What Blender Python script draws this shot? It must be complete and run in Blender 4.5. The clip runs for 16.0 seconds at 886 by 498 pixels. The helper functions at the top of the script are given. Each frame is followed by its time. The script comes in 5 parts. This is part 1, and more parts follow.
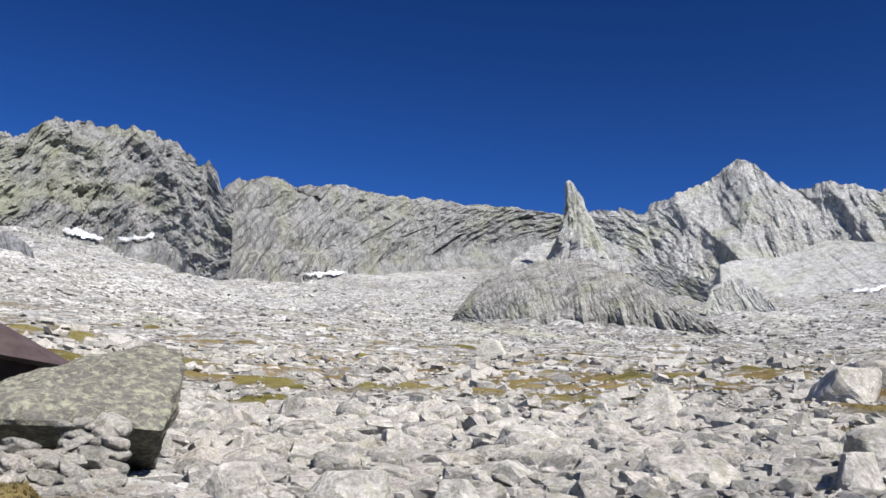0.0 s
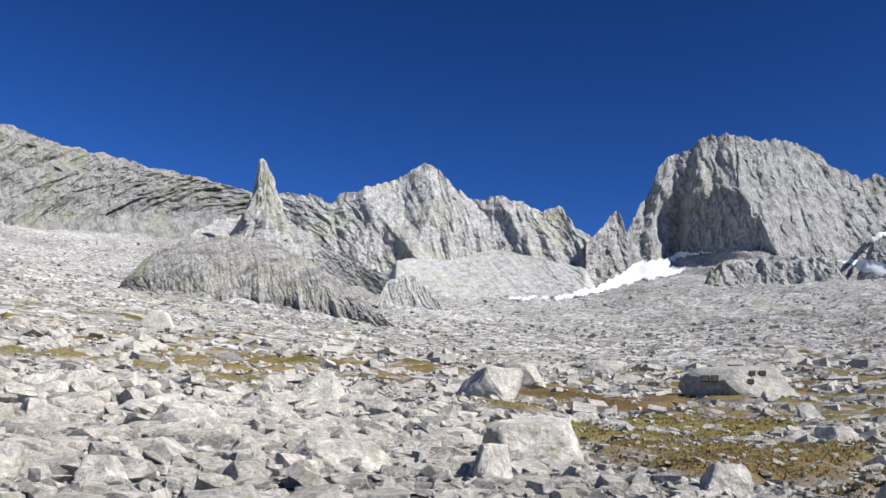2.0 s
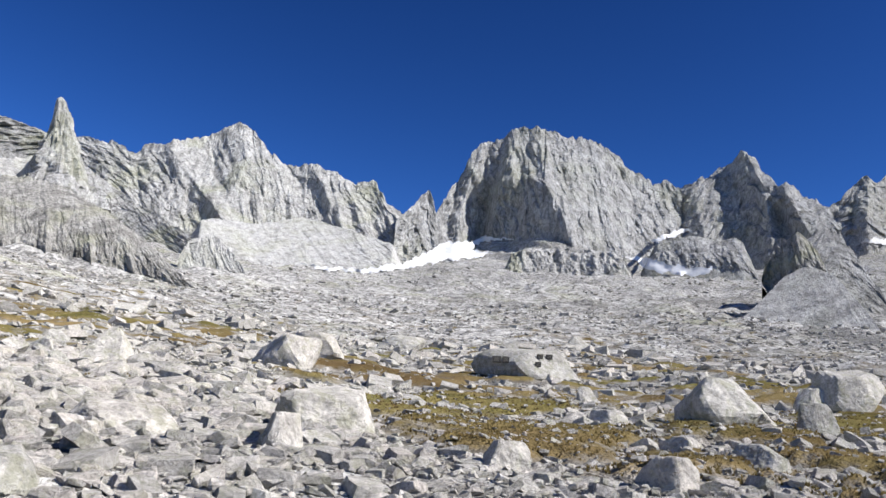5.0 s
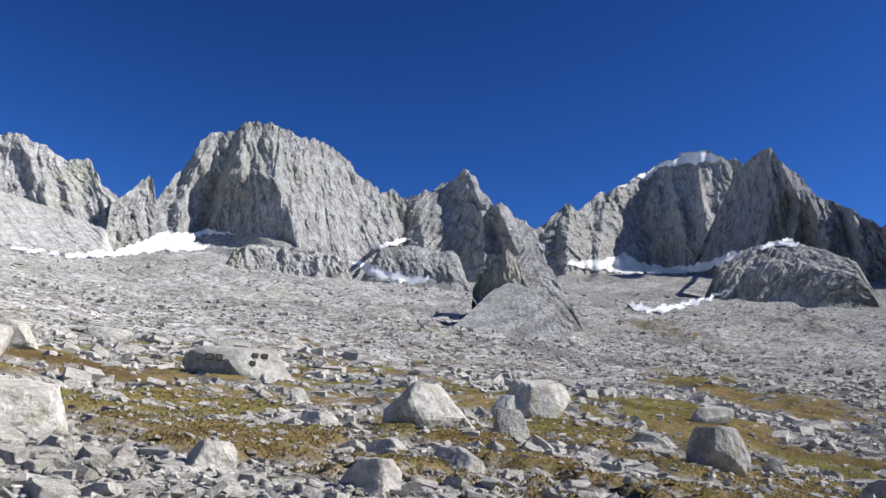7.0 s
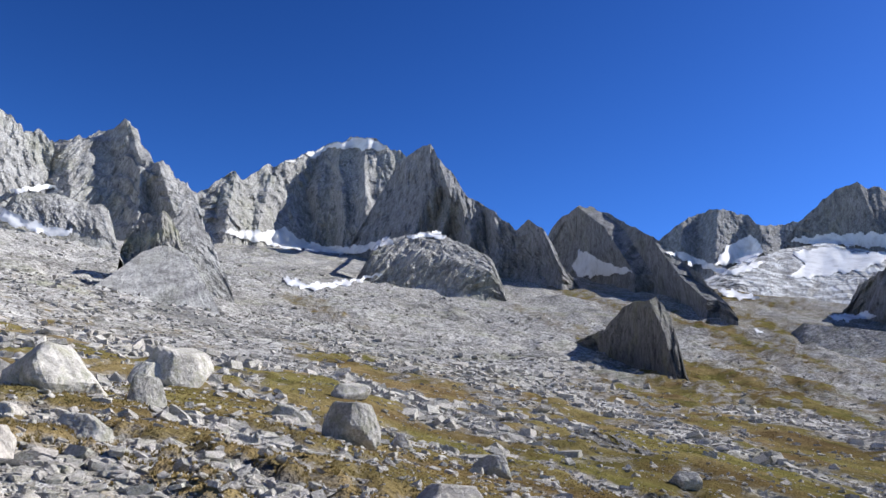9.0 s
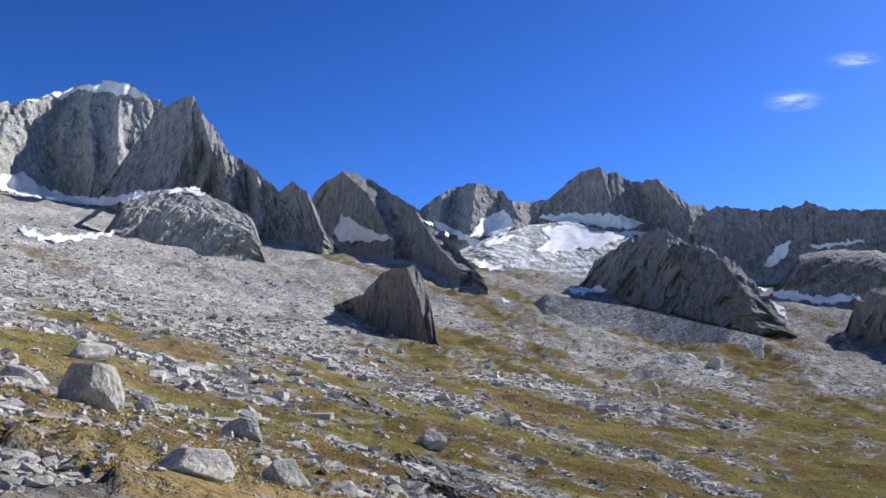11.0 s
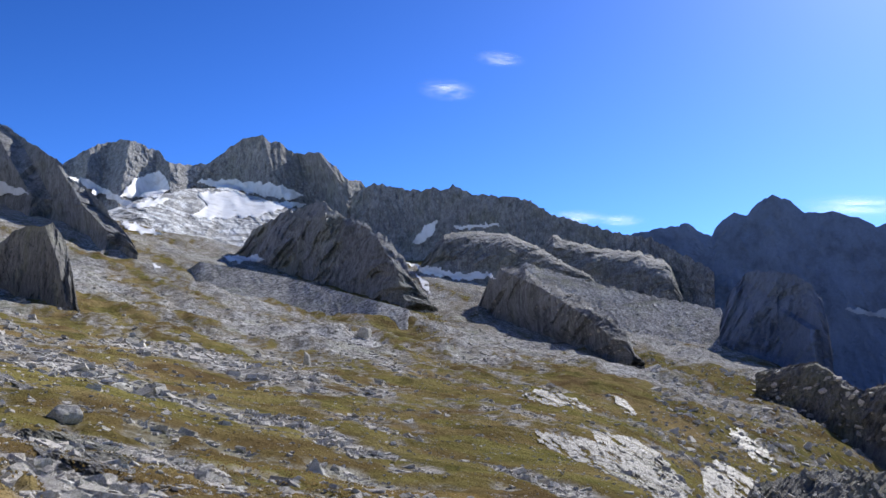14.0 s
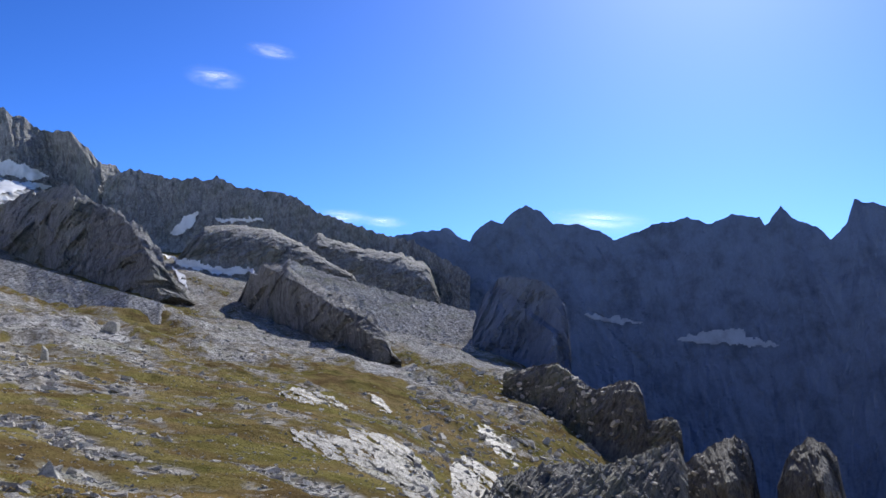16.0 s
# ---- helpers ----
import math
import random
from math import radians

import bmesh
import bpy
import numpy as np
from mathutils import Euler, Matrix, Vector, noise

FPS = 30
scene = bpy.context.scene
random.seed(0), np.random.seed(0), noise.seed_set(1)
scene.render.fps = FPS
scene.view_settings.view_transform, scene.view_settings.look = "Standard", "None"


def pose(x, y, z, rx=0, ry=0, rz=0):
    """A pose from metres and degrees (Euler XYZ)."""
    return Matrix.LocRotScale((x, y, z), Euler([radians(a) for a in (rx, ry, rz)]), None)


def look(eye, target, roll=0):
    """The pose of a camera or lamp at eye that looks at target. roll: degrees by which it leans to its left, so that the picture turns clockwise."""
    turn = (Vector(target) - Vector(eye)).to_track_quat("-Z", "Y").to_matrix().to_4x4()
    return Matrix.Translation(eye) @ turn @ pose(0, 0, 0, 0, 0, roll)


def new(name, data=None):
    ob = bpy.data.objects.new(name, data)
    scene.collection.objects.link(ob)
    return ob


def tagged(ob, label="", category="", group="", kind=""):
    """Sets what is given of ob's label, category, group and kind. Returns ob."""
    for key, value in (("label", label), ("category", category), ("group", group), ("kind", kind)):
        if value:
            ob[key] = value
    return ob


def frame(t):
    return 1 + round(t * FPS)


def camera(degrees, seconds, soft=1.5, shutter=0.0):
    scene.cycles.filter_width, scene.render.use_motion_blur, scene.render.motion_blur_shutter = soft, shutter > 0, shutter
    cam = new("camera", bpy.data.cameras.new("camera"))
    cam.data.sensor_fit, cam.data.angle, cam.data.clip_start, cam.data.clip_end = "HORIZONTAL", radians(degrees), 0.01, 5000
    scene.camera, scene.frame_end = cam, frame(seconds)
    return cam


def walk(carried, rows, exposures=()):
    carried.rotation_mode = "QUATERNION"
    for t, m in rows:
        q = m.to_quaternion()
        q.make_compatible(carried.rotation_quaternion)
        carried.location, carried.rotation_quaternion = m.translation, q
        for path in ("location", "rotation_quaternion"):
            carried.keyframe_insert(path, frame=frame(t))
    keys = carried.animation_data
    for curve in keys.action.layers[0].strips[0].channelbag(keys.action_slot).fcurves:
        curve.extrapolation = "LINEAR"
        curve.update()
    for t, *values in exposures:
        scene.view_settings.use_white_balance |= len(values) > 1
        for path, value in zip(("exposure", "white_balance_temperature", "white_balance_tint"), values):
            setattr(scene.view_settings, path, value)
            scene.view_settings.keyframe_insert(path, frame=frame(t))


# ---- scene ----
cam = camera(53.54, 16.0)
# seconds, yaw, pitch and roll of a camera that turns where it stands
TURNS = [
    (0.0, 0.09, 15.17, 0.32), (0.5, -4.92, 15.04, -0.09), (1.0, -10.73, 14.73, -0.42), (1.5, -16.23, 14.46, -0.89),
    (2.0, -21.43, 14.24, -1.41), (2.5, -25.03, 13.94, -1.92), (3.0, -27.52, 13.52, -2.40), (3.5, -29.17, 13.18, -2.73),
    (3.7, -29.81, 13.06, -2.80), (5.8, -39.94, 13.41, -3.47), (6.0, -41.72, 13.56, -3.41), (6.5, -46.94, 13.91, -3.37),
    (7.0, -53.10, 14.15, -3.60), (7.5, -58.83, 14.19, -3.83), (8.0, -65.00, 14.19, -4.15), (8.5, -70.49, 14.15, -4.35),
    (9.0, -75.95, 14.03, -4.41), (9.5, -80.50, 13.86, -4.32), (9.7, -82.26, 13.76, -4.25), (11.8, -96.50, 12.35, -2.85),
]
TURNS += [
    (12.0, -97.69, 12.28, -2.57), (12.5, -100.95, 11.99, -2.35), (13.0, -104.90, 11.83, -2.36), (13.5, -109.09, 11.79, -2.12),
    (14.0, -113.88, 11.92, -1.90), (14.5, -118.31, 12.09, -1.85), (15.0, -122.86, 12.32, -2.10), (15.5, -126.28, 12.36, -1.73),
    (16.0, -129.40, 12.24, -1.27),
]
EXPOSURES = [(0.0, 0.55), (3.5, 0.75), (7.0, 0.8), (8.0, 0.83), (8.5, 1.0), (9.0, 1.08), (9.5, 1.12), (12.5, 1.2), (16.0, 1.15)]
walk(cam, [(t, pose(0, 0, 1.7, 90 + pitch, roll, yaw)) for t, yaw, pitch, roll in TURNS], EXPOSURES)

# ---- sky and sun ----
SUN_BEARING, SUN_HEIGHT = 148.0, 39.0
world = bpy.data.worlds.new("sky")
scene.world = world
world.use_nodes = True
wn, wl = world.node_tree.nodes, world.node_tree.links
sky = wn.new("ShaderNodeTexSky")
sky.sky_type = "NISHITA"
sky.sun_disc = False
sky.sun_elevation, sky.sun_rotation = radians(SUN_HEIGHT), radians(SUN_BEARING)
sky.altitude, sky.air_density, sky.dust_density, sky.ozone_density = 2600.0, 1.0, 1.6, 3.0
deep = wn.new("ShaderNodeHueSaturation")
deep.inputs["Saturation"].default_value = 1.07
deep.inputs["Hue"].default_value = 0.5045
steep = wn.new("ShaderNodeGamma")
steep.inputs["Gamma"].default_value = 1.75
wl.new(sky.outputs["Color"], steep.inputs["Color"])
wl.new(steep.outputs["Color"], deep.inputs["Color"])
wl.new(deep.outputs["Color"], wn["Background"].inputs["Color"])
wn["Background"].inputs["Strength"].default_value = 0.0245
sun = new("sun", bpy.data.lights.new("sun", "SUN"))
sun.data.energy, sun.data.angle, sun.data.color = 5.0, radians(0.53), (1.0, 0.965, 0.92)
sun.matrix_world = look((0, 0, 0), (-math.sin(radians(SUN_BEARING)) * math.cos(radians(SUN_HEIGHT)),
                                    -math.cos(radians(SUN_BEARING)) * math.cos(radians(SUN_HEIGHT)), -math.sin(radians(SUN_HEIGHT))))

# ---- materials ----
def shader(name, roughness=0.9):
    mat = bpy.data.materials.new(name)
    mat.use_nodes = True
    nodes, links = mat.node_tree.nodes, mat.node_tree.links
    bsdf = nodes["Principled BSDF"]
    bsdf.inputs["Roughness"].default_value = roughness
    bsdf.inputs["Specular IOR Level"].default_value = 0.15
    bsdf.inputs["Diffuse Roughness"].default_value = 0.6
    return mat, nodes, links, bsdf


def mapped(nodes, links, scale=(1, 1, 1), turn=(0, 0, 0), space="Object"):
    coord, place = nodes.new("ShaderNodeTexCoord"), nodes.new("ShaderNodeMapping")
    place.inputs["Scale"].default_value = scale
    place.inputs["Rotation"].default_value = [radians(a) for a in turn]
    links.new(coord.outputs[space], place.inputs["Vector"])
    return place.outputs["Vector"]


def noise_tex(nodes, links, vector, scale, detail=6.0, rough=0.6, distortion=0.0):
    n = nodes.new("ShaderNodeTexNoise")
    n.inputs["Scale"].default_value, n.inputs["Detail"].default_value = scale, detail
    n.inputs["Roughness"].default_value, n.inputs["Distortion"].default_value = rough, distortion
    links.new(vector, n.inputs["Vector"])
    return n.outputs["Fac"]


def ramp(nodes, links, fac, stops):
    r = nodes.new("ShaderNodeValToRGB")
    e = r.color_ramp.elements
    while len(e) < len(stops):
        e.new(0.5)
    for slot, (at, colour) in zip(e, stops):
        slot.position = at
        slot.color = (*colour, 1) if isinstance(colour, tuple) else (colour, colour, colour, 1)
    links.new(fac, r.inputs["Fac"])
    return r.outputs["Color"]


def blend(nodes, links, fac, a, b, mode="MIX"):
    m = nodes.new("ShaderNodeMix")
    m.data_type, m.blend_type = "RGBA", mode
    for socket, value in ((m.inputs[0], fac), (m.inputs[6], a), (m.inputs[7], b)):
        if isinstance(value, (int, float)):
            socket.default_value = value
        elif isinstance(value, tuple):
            socket.default_value = (*value, 1)
        else:
            links.new(value, socket)
    return m.outputs[2]


def bumped(nodes, links, bsdf, heights):
    """Chained bumps: (height socket, distance in metres, strength)."""
    last = None
    for height, distance, strength in heights:
        b = nodes.new("ShaderNodeBump")
        b.inputs["Distance"].default_value, b.inputs["Strength"].default_value = distance, strength
        links.new(height, b.inputs["Height"])
        if last:
            links.new(last, b.inputs["Normal"])
        last = b.outputs["Normal"]
    links.new(last, bsdf.inputs["Normal"])


def granite_cliff(name, tone, lichen=0.35, stain=0.6, size=1.0, relief=1.0):
    """Weathered granite face: pale and dark mottling, steep stains, greenish lichen, cracks."""
    mat, n, l, bsdf = shader(name, 0.92)
    flat = mapped(n, l)
    steep = mapped(n, l, (1, 1, 0.3), (20, 12, 0))
    slant = mapped(n, l, (1, 1, 0.5), (35, 25, 40))
    mottle = noise_tex(n, l, flat, 0.05 / size, 9, 0.68)
    streak = noise_tex(n, l, steep, 0.09 / size, 8, 0.65, 0.6)
    patch = noise_tex(n, l, flat, 0.011 / size, 5, 0.6, 0.4)
    crack = noise_tex(n, l, slant, 0.05 / size, 9, 0.7, 0.3)
    light, dark = tuple(c * 1.2 for c in tone), tuple(c * 0.56 for c in tone)
    base = ramp(n, l, mottle, [(0.3, dark), (0.5, tone), (0.7, light)])
    marks = ramp(n, l, streak, [(0.34, 0.35), (0.5, 1.0), (1.0, 1.0)])
    base = blend(n, l, stain, base, blend(n, l, 1.0, base, marks, "MULTIPLY"))
    lines = ramp(n, l, crack, [(0.455, 1.0), (0.495, 0.3), (0.535, 1.0)])
    base = blend(n, l, 0.55 * relief, base, blend(n, l, 1.0, base, lines, "MULTIPLY"))
    split = noise_tex(n, l, mapped(n, l, (1, 1, 0.35), (-30, 20, 15)), 0.16 / size, 7, 0.68, 0.4)
    base = blend(n, l, 0.55 * relief, base, blend(n, l, 1.0, base, ramp(n, l, split, [(0.44, 1.12), (0.49, 0.35), (0.53, 1.0)]), "MULTIPLY"))
    green = ramp(n, l, patch, [(0.5, 0.0), (0.68, 1.0)])
    amount = n.new("ShaderNodeMath")
    amount.operation = "MULTIPLY"
    l.new(green, amount.inputs[0])
    amount.inputs[1].default_value = lichen
    base = blend(n, l, amount.outputs[0], base, (0.30, 0.31, 0.17))
    l.new(base, bsdf.inputs["Base Color"])
    fine = noise_tex(n, l, flat, 0.25 / size, 8, 0.7)
    bumped(n, l, bsdf, [(streak, 5.0 * size, 0.8 * stain * relief), (crack, 5.0 * size, 0.8 * relief), (split, 3.0 * size, 0.8 * relief), (fine, 3.0 * size, 0.9 * relief)])
    return mat


def snow_material():
    mat, n, l, bsdf = shader("old_snow", 0.6)
    v = mapped(n, l)
    dirt = noise_tex(n, l, v, 0.03, 7, 0.65)
    l.new(ramp(n, l, dirt, [(0.3, (0.5, 0.5, 0.495)), (0.48, (0.72, 0.725, 0.735)), (0.75, (0.82, 0.83, 0.845))]), bsdf.inputs["Base Color"])
    bumped(n, l, bsdf, [(dirt, 4.0, 0.5)])
    return mat


def glacier_material():
    """Broken ice: white snow with grey debris and bare rock showing through."""
    mat, n, l, bsdf = shader("glacier_ice", 0.7)
    v = mapped(n, l)
    torn = noise_tex(n, l, mapped(n, l, (1, 1, 2.2)), 0.02, 9, 0.7, 0.8)
    l.new(ramp(n, l, torn, [(0.4, (0.2, 0.2, 0.2)), (0.5, (0.33, 0.34, 0.35)), (0.56, (0.62, 0.635, 0.65)), (0.8, (0.72, 0.735, 0.75))]), bsdf.inputs["Base Color"])
    bumped(n, l, bsdf, [(torn, 12.0, 0.8), (noise_tex(n, l, v, 0.1, 7, 0.7), 4.0, 0.8)])
    return mat


def ground_material():
    """Scree and turf: the 'grass' value of each point says which; stones as cells at three sizes."""
    mat, n, l, bsdf = shader("scree_and_turf", 1.0)
    bsdf.inputs["Specular IOR Level"].default_value = 0.0
    v = mapped(n, l)
    heights, stone = [], None
    tone = noise_tex(n, l, v, 0.006, 9, 0.66)
    base = ramp(n, l, tone, [(0.34, (0.3, 0.293, 0.28)), (0.5, (0.375, 0.367, 0.351)), (0.66, (0.44, 0.43, 0.412))])
    for scale, depth, share in ((0.16, 0.8, 0.3), (0.5, 0.9, 0.9), (1.5, 0.4, 0.85)):
        cell = n.new("ShaderNodeTexVoronoi")
        cell.inputs["Scale"].default_value = scale
        cell.inputs["Randomness"].default_value = 1.0
        l.new(v, cell.inputs["Vector"])
        grey = n.new("ShaderNodeSeparateColor")
        l.new(cell.outputs["Color"], grey.inputs[0])
        base = blend(n, l, share, base, blend(n, l, 1.0, base, ramp(n, l, grey.outputs[0], [(0.0, 0.42), (0.45, 1.0), (1.0, 1.4)]), "MULTIPLY"))
        heights.append((grey.outputs[1], depth, 1.0))
    runs = noise_tex(n, l, mapped(n, l, (1, 0.25, 0.25), (0, 0, 50)), 0.03, 7, 0.65, 1.0)
    base = blend(n, l, 1.0, base, ramp(n, l, runs, [(0.32, 0.72), (0.5, 1.0), (0.68, 1.15)]), "MULTIPLY")
    lich = noise_tex(n, l, v, 0.03, 6, 0.6)
    base = blend(n, l, ramp(n, l, lich, [(0.52, 0.0), (0.75, 0.5)]), base, (0.30, 0.31, 0.17))
    turf_n = noise_tex(n, l, v, 0.12, 8, 0.7)
    turf = ramp(n, l, turf_n, [(0.3, (0.085, 0.074, 0.033)), (0.43, (0.185, 0.143, 0.066)), (0.55, (0.28, 0.207, 0.102)), (0.72, (0.15, 0.13, 0.055))])
    drift = noise_tex(n, l, v, 0.035, 6, 0.6, 0.5)
    turf = blend(n, l, ramp(n, l, drift, [(0.38, 0.0), (0.56, 0.9)]), turf, blend(n, l, 1.0, turf, (0.72, 0.87, 0.6), "MULTIPLY"))
    brown = noise_tex(n, l, v, 0.06, 5, 0.6, 0.5)
    turf = blend(n, l, ramp(n, l, brown, [(0.47, 0.0), (0.62, 0.75)]), turf, (0.105, 0.068, 0.035))
    at = n.new("ShaderNodeAttribute")
    at.attribute_name = "grass"
    edge = n.new("ShaderNodeMath")
    edge.operation = "ADD"
    l.new(at.outputs["Fac"], edge.inputs[0])
    fray = noise_tex(n, l, v, 0.45, 8, 0.85)
    shift = n.new("ShaderNodeMath")
    shift.operation = "SUBTRACT"
    l.new(fray, shift.inputs[0])
    shift.inputs[1].default_value = 0.5
    calm = n.new("ShaderNodeMath")
    calm.operation = "MULTIPLY"
    calm.inputs[1].default_value = 0.95
    l.new(shift.outputs[0], calm.inputs[0])
    l.new(calm.outputs[0], edge.inputs[1])
    base = blend(n, l, ramp(n, l, edge.outputs[0], [(0.18, 0.0), (0.46, 0.5)]), base, (0.15, 0.115, 0.065))
    base = blend(n, l, ramp(n, l, edge.outputs[0], [(0.45, 0.0), (0.58, 1.0)]), base, turf)
    l.new(base, bsdf.inputs["Base Color"])
    fine = noise_tex(n, l, v, 3.0, 6, 0.7)
    bumped(n, l, bsdf, heights + [(turf_n, 2.2, 0.9), (fine, 0.25, 0.7)])
    return mat


def boulder_material(name, tone, lichen, by_island, size=1.0, crust=(0.27, 0.28, 0.18)):
    mat, n, l, bsdf = shader(name, 0.9)
    v = mapped(n, l)
    grain = noise_tex(n, l, v, 5.0 / size, 8, 0.75)
    blot = noise_tex(n, l, v, 1.1 / size, 7, 0.65)
    base = ramp(n, l, blot, [(0.3, tuple(c * 0.72 for c in tone)), (0.5, tone), (0.72, tuple(c * 1.2 for c in tone))])
    base = blend(n, l, 0.7, base, blend(n, l, 1.0, base, ramp(n, l, grain, [(0.35, 0.42), (0.6, 1.12)]), "MULTIPLY"))
    fleck = noise_tex(n, l, v, 17.0 / size, 5, 0.7)
    base = blend(n, l, 0.6, base, blend(n, l, 1.0, base, ramp(n, l, fleck, [(0.38, 0.55), (0.5, 1.0), (0.64, 1.2)]), "MULTIPLY"))
    spots = noise_tex(n, l, v, 3.5 / size, 7, 0.75, 0.3)
    base = blend(n, l, ramp(n, l, spots, [(0.48, 0.0), (0.6, lichen)]), base, crust)
    if by_island:
        geo = n.new("ShaderNodeNewGeometry")
        chance = geo.outputs["Random Per Island"]
    else:
        info = n.new("ShaderNodeObjectInfo")
        chance = info.outputs["Random"]
    base = blend(n, l, 1.0, base, ramp(n, l, chance, [(0.0, (0.7, 0.69, 0.68)), (0.35, (0.95, 0.935, 0.91)), (0.7, (1.04, 0.99, 0.96)), (1.0, (1.08, 1.07, 1.04))]), "MULTIPLY")
    l.new(base, bsdf.inputs["Base Color"])
    bumped(n, l, bsdf, [(blot, 0.2, 0.9), (grain, 0.09, 0.9), (fleck, 0.03, 0.8)])
    return mat


PALE_CLIFF = granite_cliff("pale_granite_face", (0.5, 0.492, 0.472), 0.45, 0.5)
GREEN_CLIFF = granite_cliff("lichen_granite_face", (0.34, 0.336, 0.323), 0.45, 0.7)
GREY_CLIFF = granite_cliff("grey_granite_face", (0.44, 0.437, 0.428), 0.25)
# shade and blue distance haze of the far wall are put into this colour
HAZED_CLIFF = granite_cliff("hazed_shaded_granite_face", (0.13, 0.175, 0.265), 0.03, 0.1, 3.0, 0.2)
HORN_CLIFF = granite_cliff("steel_grey_granite_face", (0.35, 0.352, 0.358), 0.1, 0.6)
# darker copy of the grey granite; part of the shade is in its colour
SHADE_CLIFF = granite_cliff("shade_grey_granite_face", (0.3, 0.303, 0.31), 0.2, 0.6)
NEAR_CLIFF = granite_cliff("near_granite_face", (0.4, 0.388, 0.362), 0.5, 0.9, 0.3)
# near granite darkened for crags seen against the sun: shade in the base colour
BACKLIT_CLIFF = granite_cliff("backlit_granite_face", (0.21, 0.207, 0.2), 0.35, 0.7, 0.3)
SLAB_ROCK = granite_cliff("smooth_granite", (0.5, 0.492, 0.47), 0.3, 0.35, 0.6, 0.7)
POLISHED_ROCK = granite_cliff("polished_granite", (0.25, 0.245, 0.235), 0.3, 0.9, 0.12)
POLISHED_ROCK.node_tree.nodes["Principled BSDF"].inputs["Roughness"].default_value = 0.6
POLISHED_ROCK.node_tree.nodes["Principled BSDF"].inputs["Specular IOR Level"].default_value = 0.15
SNOW = snow_material()
ICE = glacier_material()
GROUND = ground_material()
BOULDER = boulder_material("boulder_granite", (0.55, 0.532, 0.506), 0.45, False)
RUBBLE = boulder_material("rubble_granite", (0.52, 0.503, 0.48), 0.42, True)


# ---- the lie of the land, as rise in degrees seen from the viewpoint, by bearing and distance ----
EYE = 1.7
NEAR_RADII = (3.0, 10.0, 25.0, 60.0)
FAR_RADII = (150.0, 400.0, 900.0, 1800.0)
NEAR_RISE = {
    -40: (-29, -0.5, 3.5, 7.0), -26: (-29, -0.6, 3.4, 6.8), -14: (-29, -0.6, 3.4, 6.8), 0: (-29, -0.7, 3.2, 6.3),
    8: (-29, -0.7, 3.0, 6.0), 15: (-29, -0.7, 2.8, 5.7), 27: (-29, -0.9, 2.5, 5.0), 36: (-29, -1.5, 2.0, 4.6),
    45: (-29, -1.8, 2.0, 4.5), 55: (-29, -1.8, 1.8, 4.7), 62: (-29, -2.1, 1.4, 4.3), 67: (-29, -2.5, 1.0, 4.0),
}
NEAR_RISE.update({
    75: (-29, -4.7, -0.9, 2.4), 90: (-31, -7.5, -2.8, 1.2), 108: (-32, -10, -5.5, -1.4), 113: (-32, -10.2, -5.8, -1.9),
    120: (-32, -10.5, -6.3, -2.5), 127: (-32, -10.8, -6.8, -3.1), 131: (-32, -11, -7.5, -5.2), 134: (-32, -11.2, -8.3, -6.8),
    139: (-32, -11.6, -9.0, -7.6), 144: (-32, -12, -9.5, -8.2), 155: (-33, -13, -10.5, -9.0), 170: (-33, -14, -11, -9.0),
    245: (-32, -16, -14, -13),
})
FAR_RISE = {
    -40: (10.0, 12.5, 15.0, 16.0), -26: (9.7, 12.5, 15.0, 15.5), -14: (9.0, 11.0, 12.5, 13.0), 0: (8.6, 10.5, 12.8, 14.5),
    8: (8.2, 9.6, 12.2, 14.4), 15: (7.8, 9.2, 11.0, 12.5), 27: (7.2, 9.0, 10.6, 11.6), 36: (7.0, 9.0, 11.2, 13.5),
    45: (7.0, 9.0, 11.0, 13.0), 55: (6.0, 9.0, 10.8, 12.5), 62: (5.6, 7.9, 11.0, 13.0), 67: (5.8, 8.0, 11.3, 13.3),
}
FAR_RISE.update({
    75: (5.0, 7.2, 10.5, 13.0), 90: (3.7, 6.0, 9.5, 13.0), 108: (2.0, 5.2, 7.6, 10.5), 113: (1.7, 4.8, 8.0, 11.8),
    120: (1.2, 3.9, 6.4, 10.0), 127: (-0.4, 3.3, 5.4, 8.0), 131: (-4.0, 2.7, 5.1, 7.4), 134: (-6.0, 2.2, 4.8, 7.0),
    139: (-6.8, -0.5, 2.0, 4.0), 144: (-7.4, -5.0, -5.0, -2.0), 155: (-8.5, -8.0, -8.0, -4.0), 170: (-9, -11, -11, -6),
    245: (-12, -11, -9, -5),
})


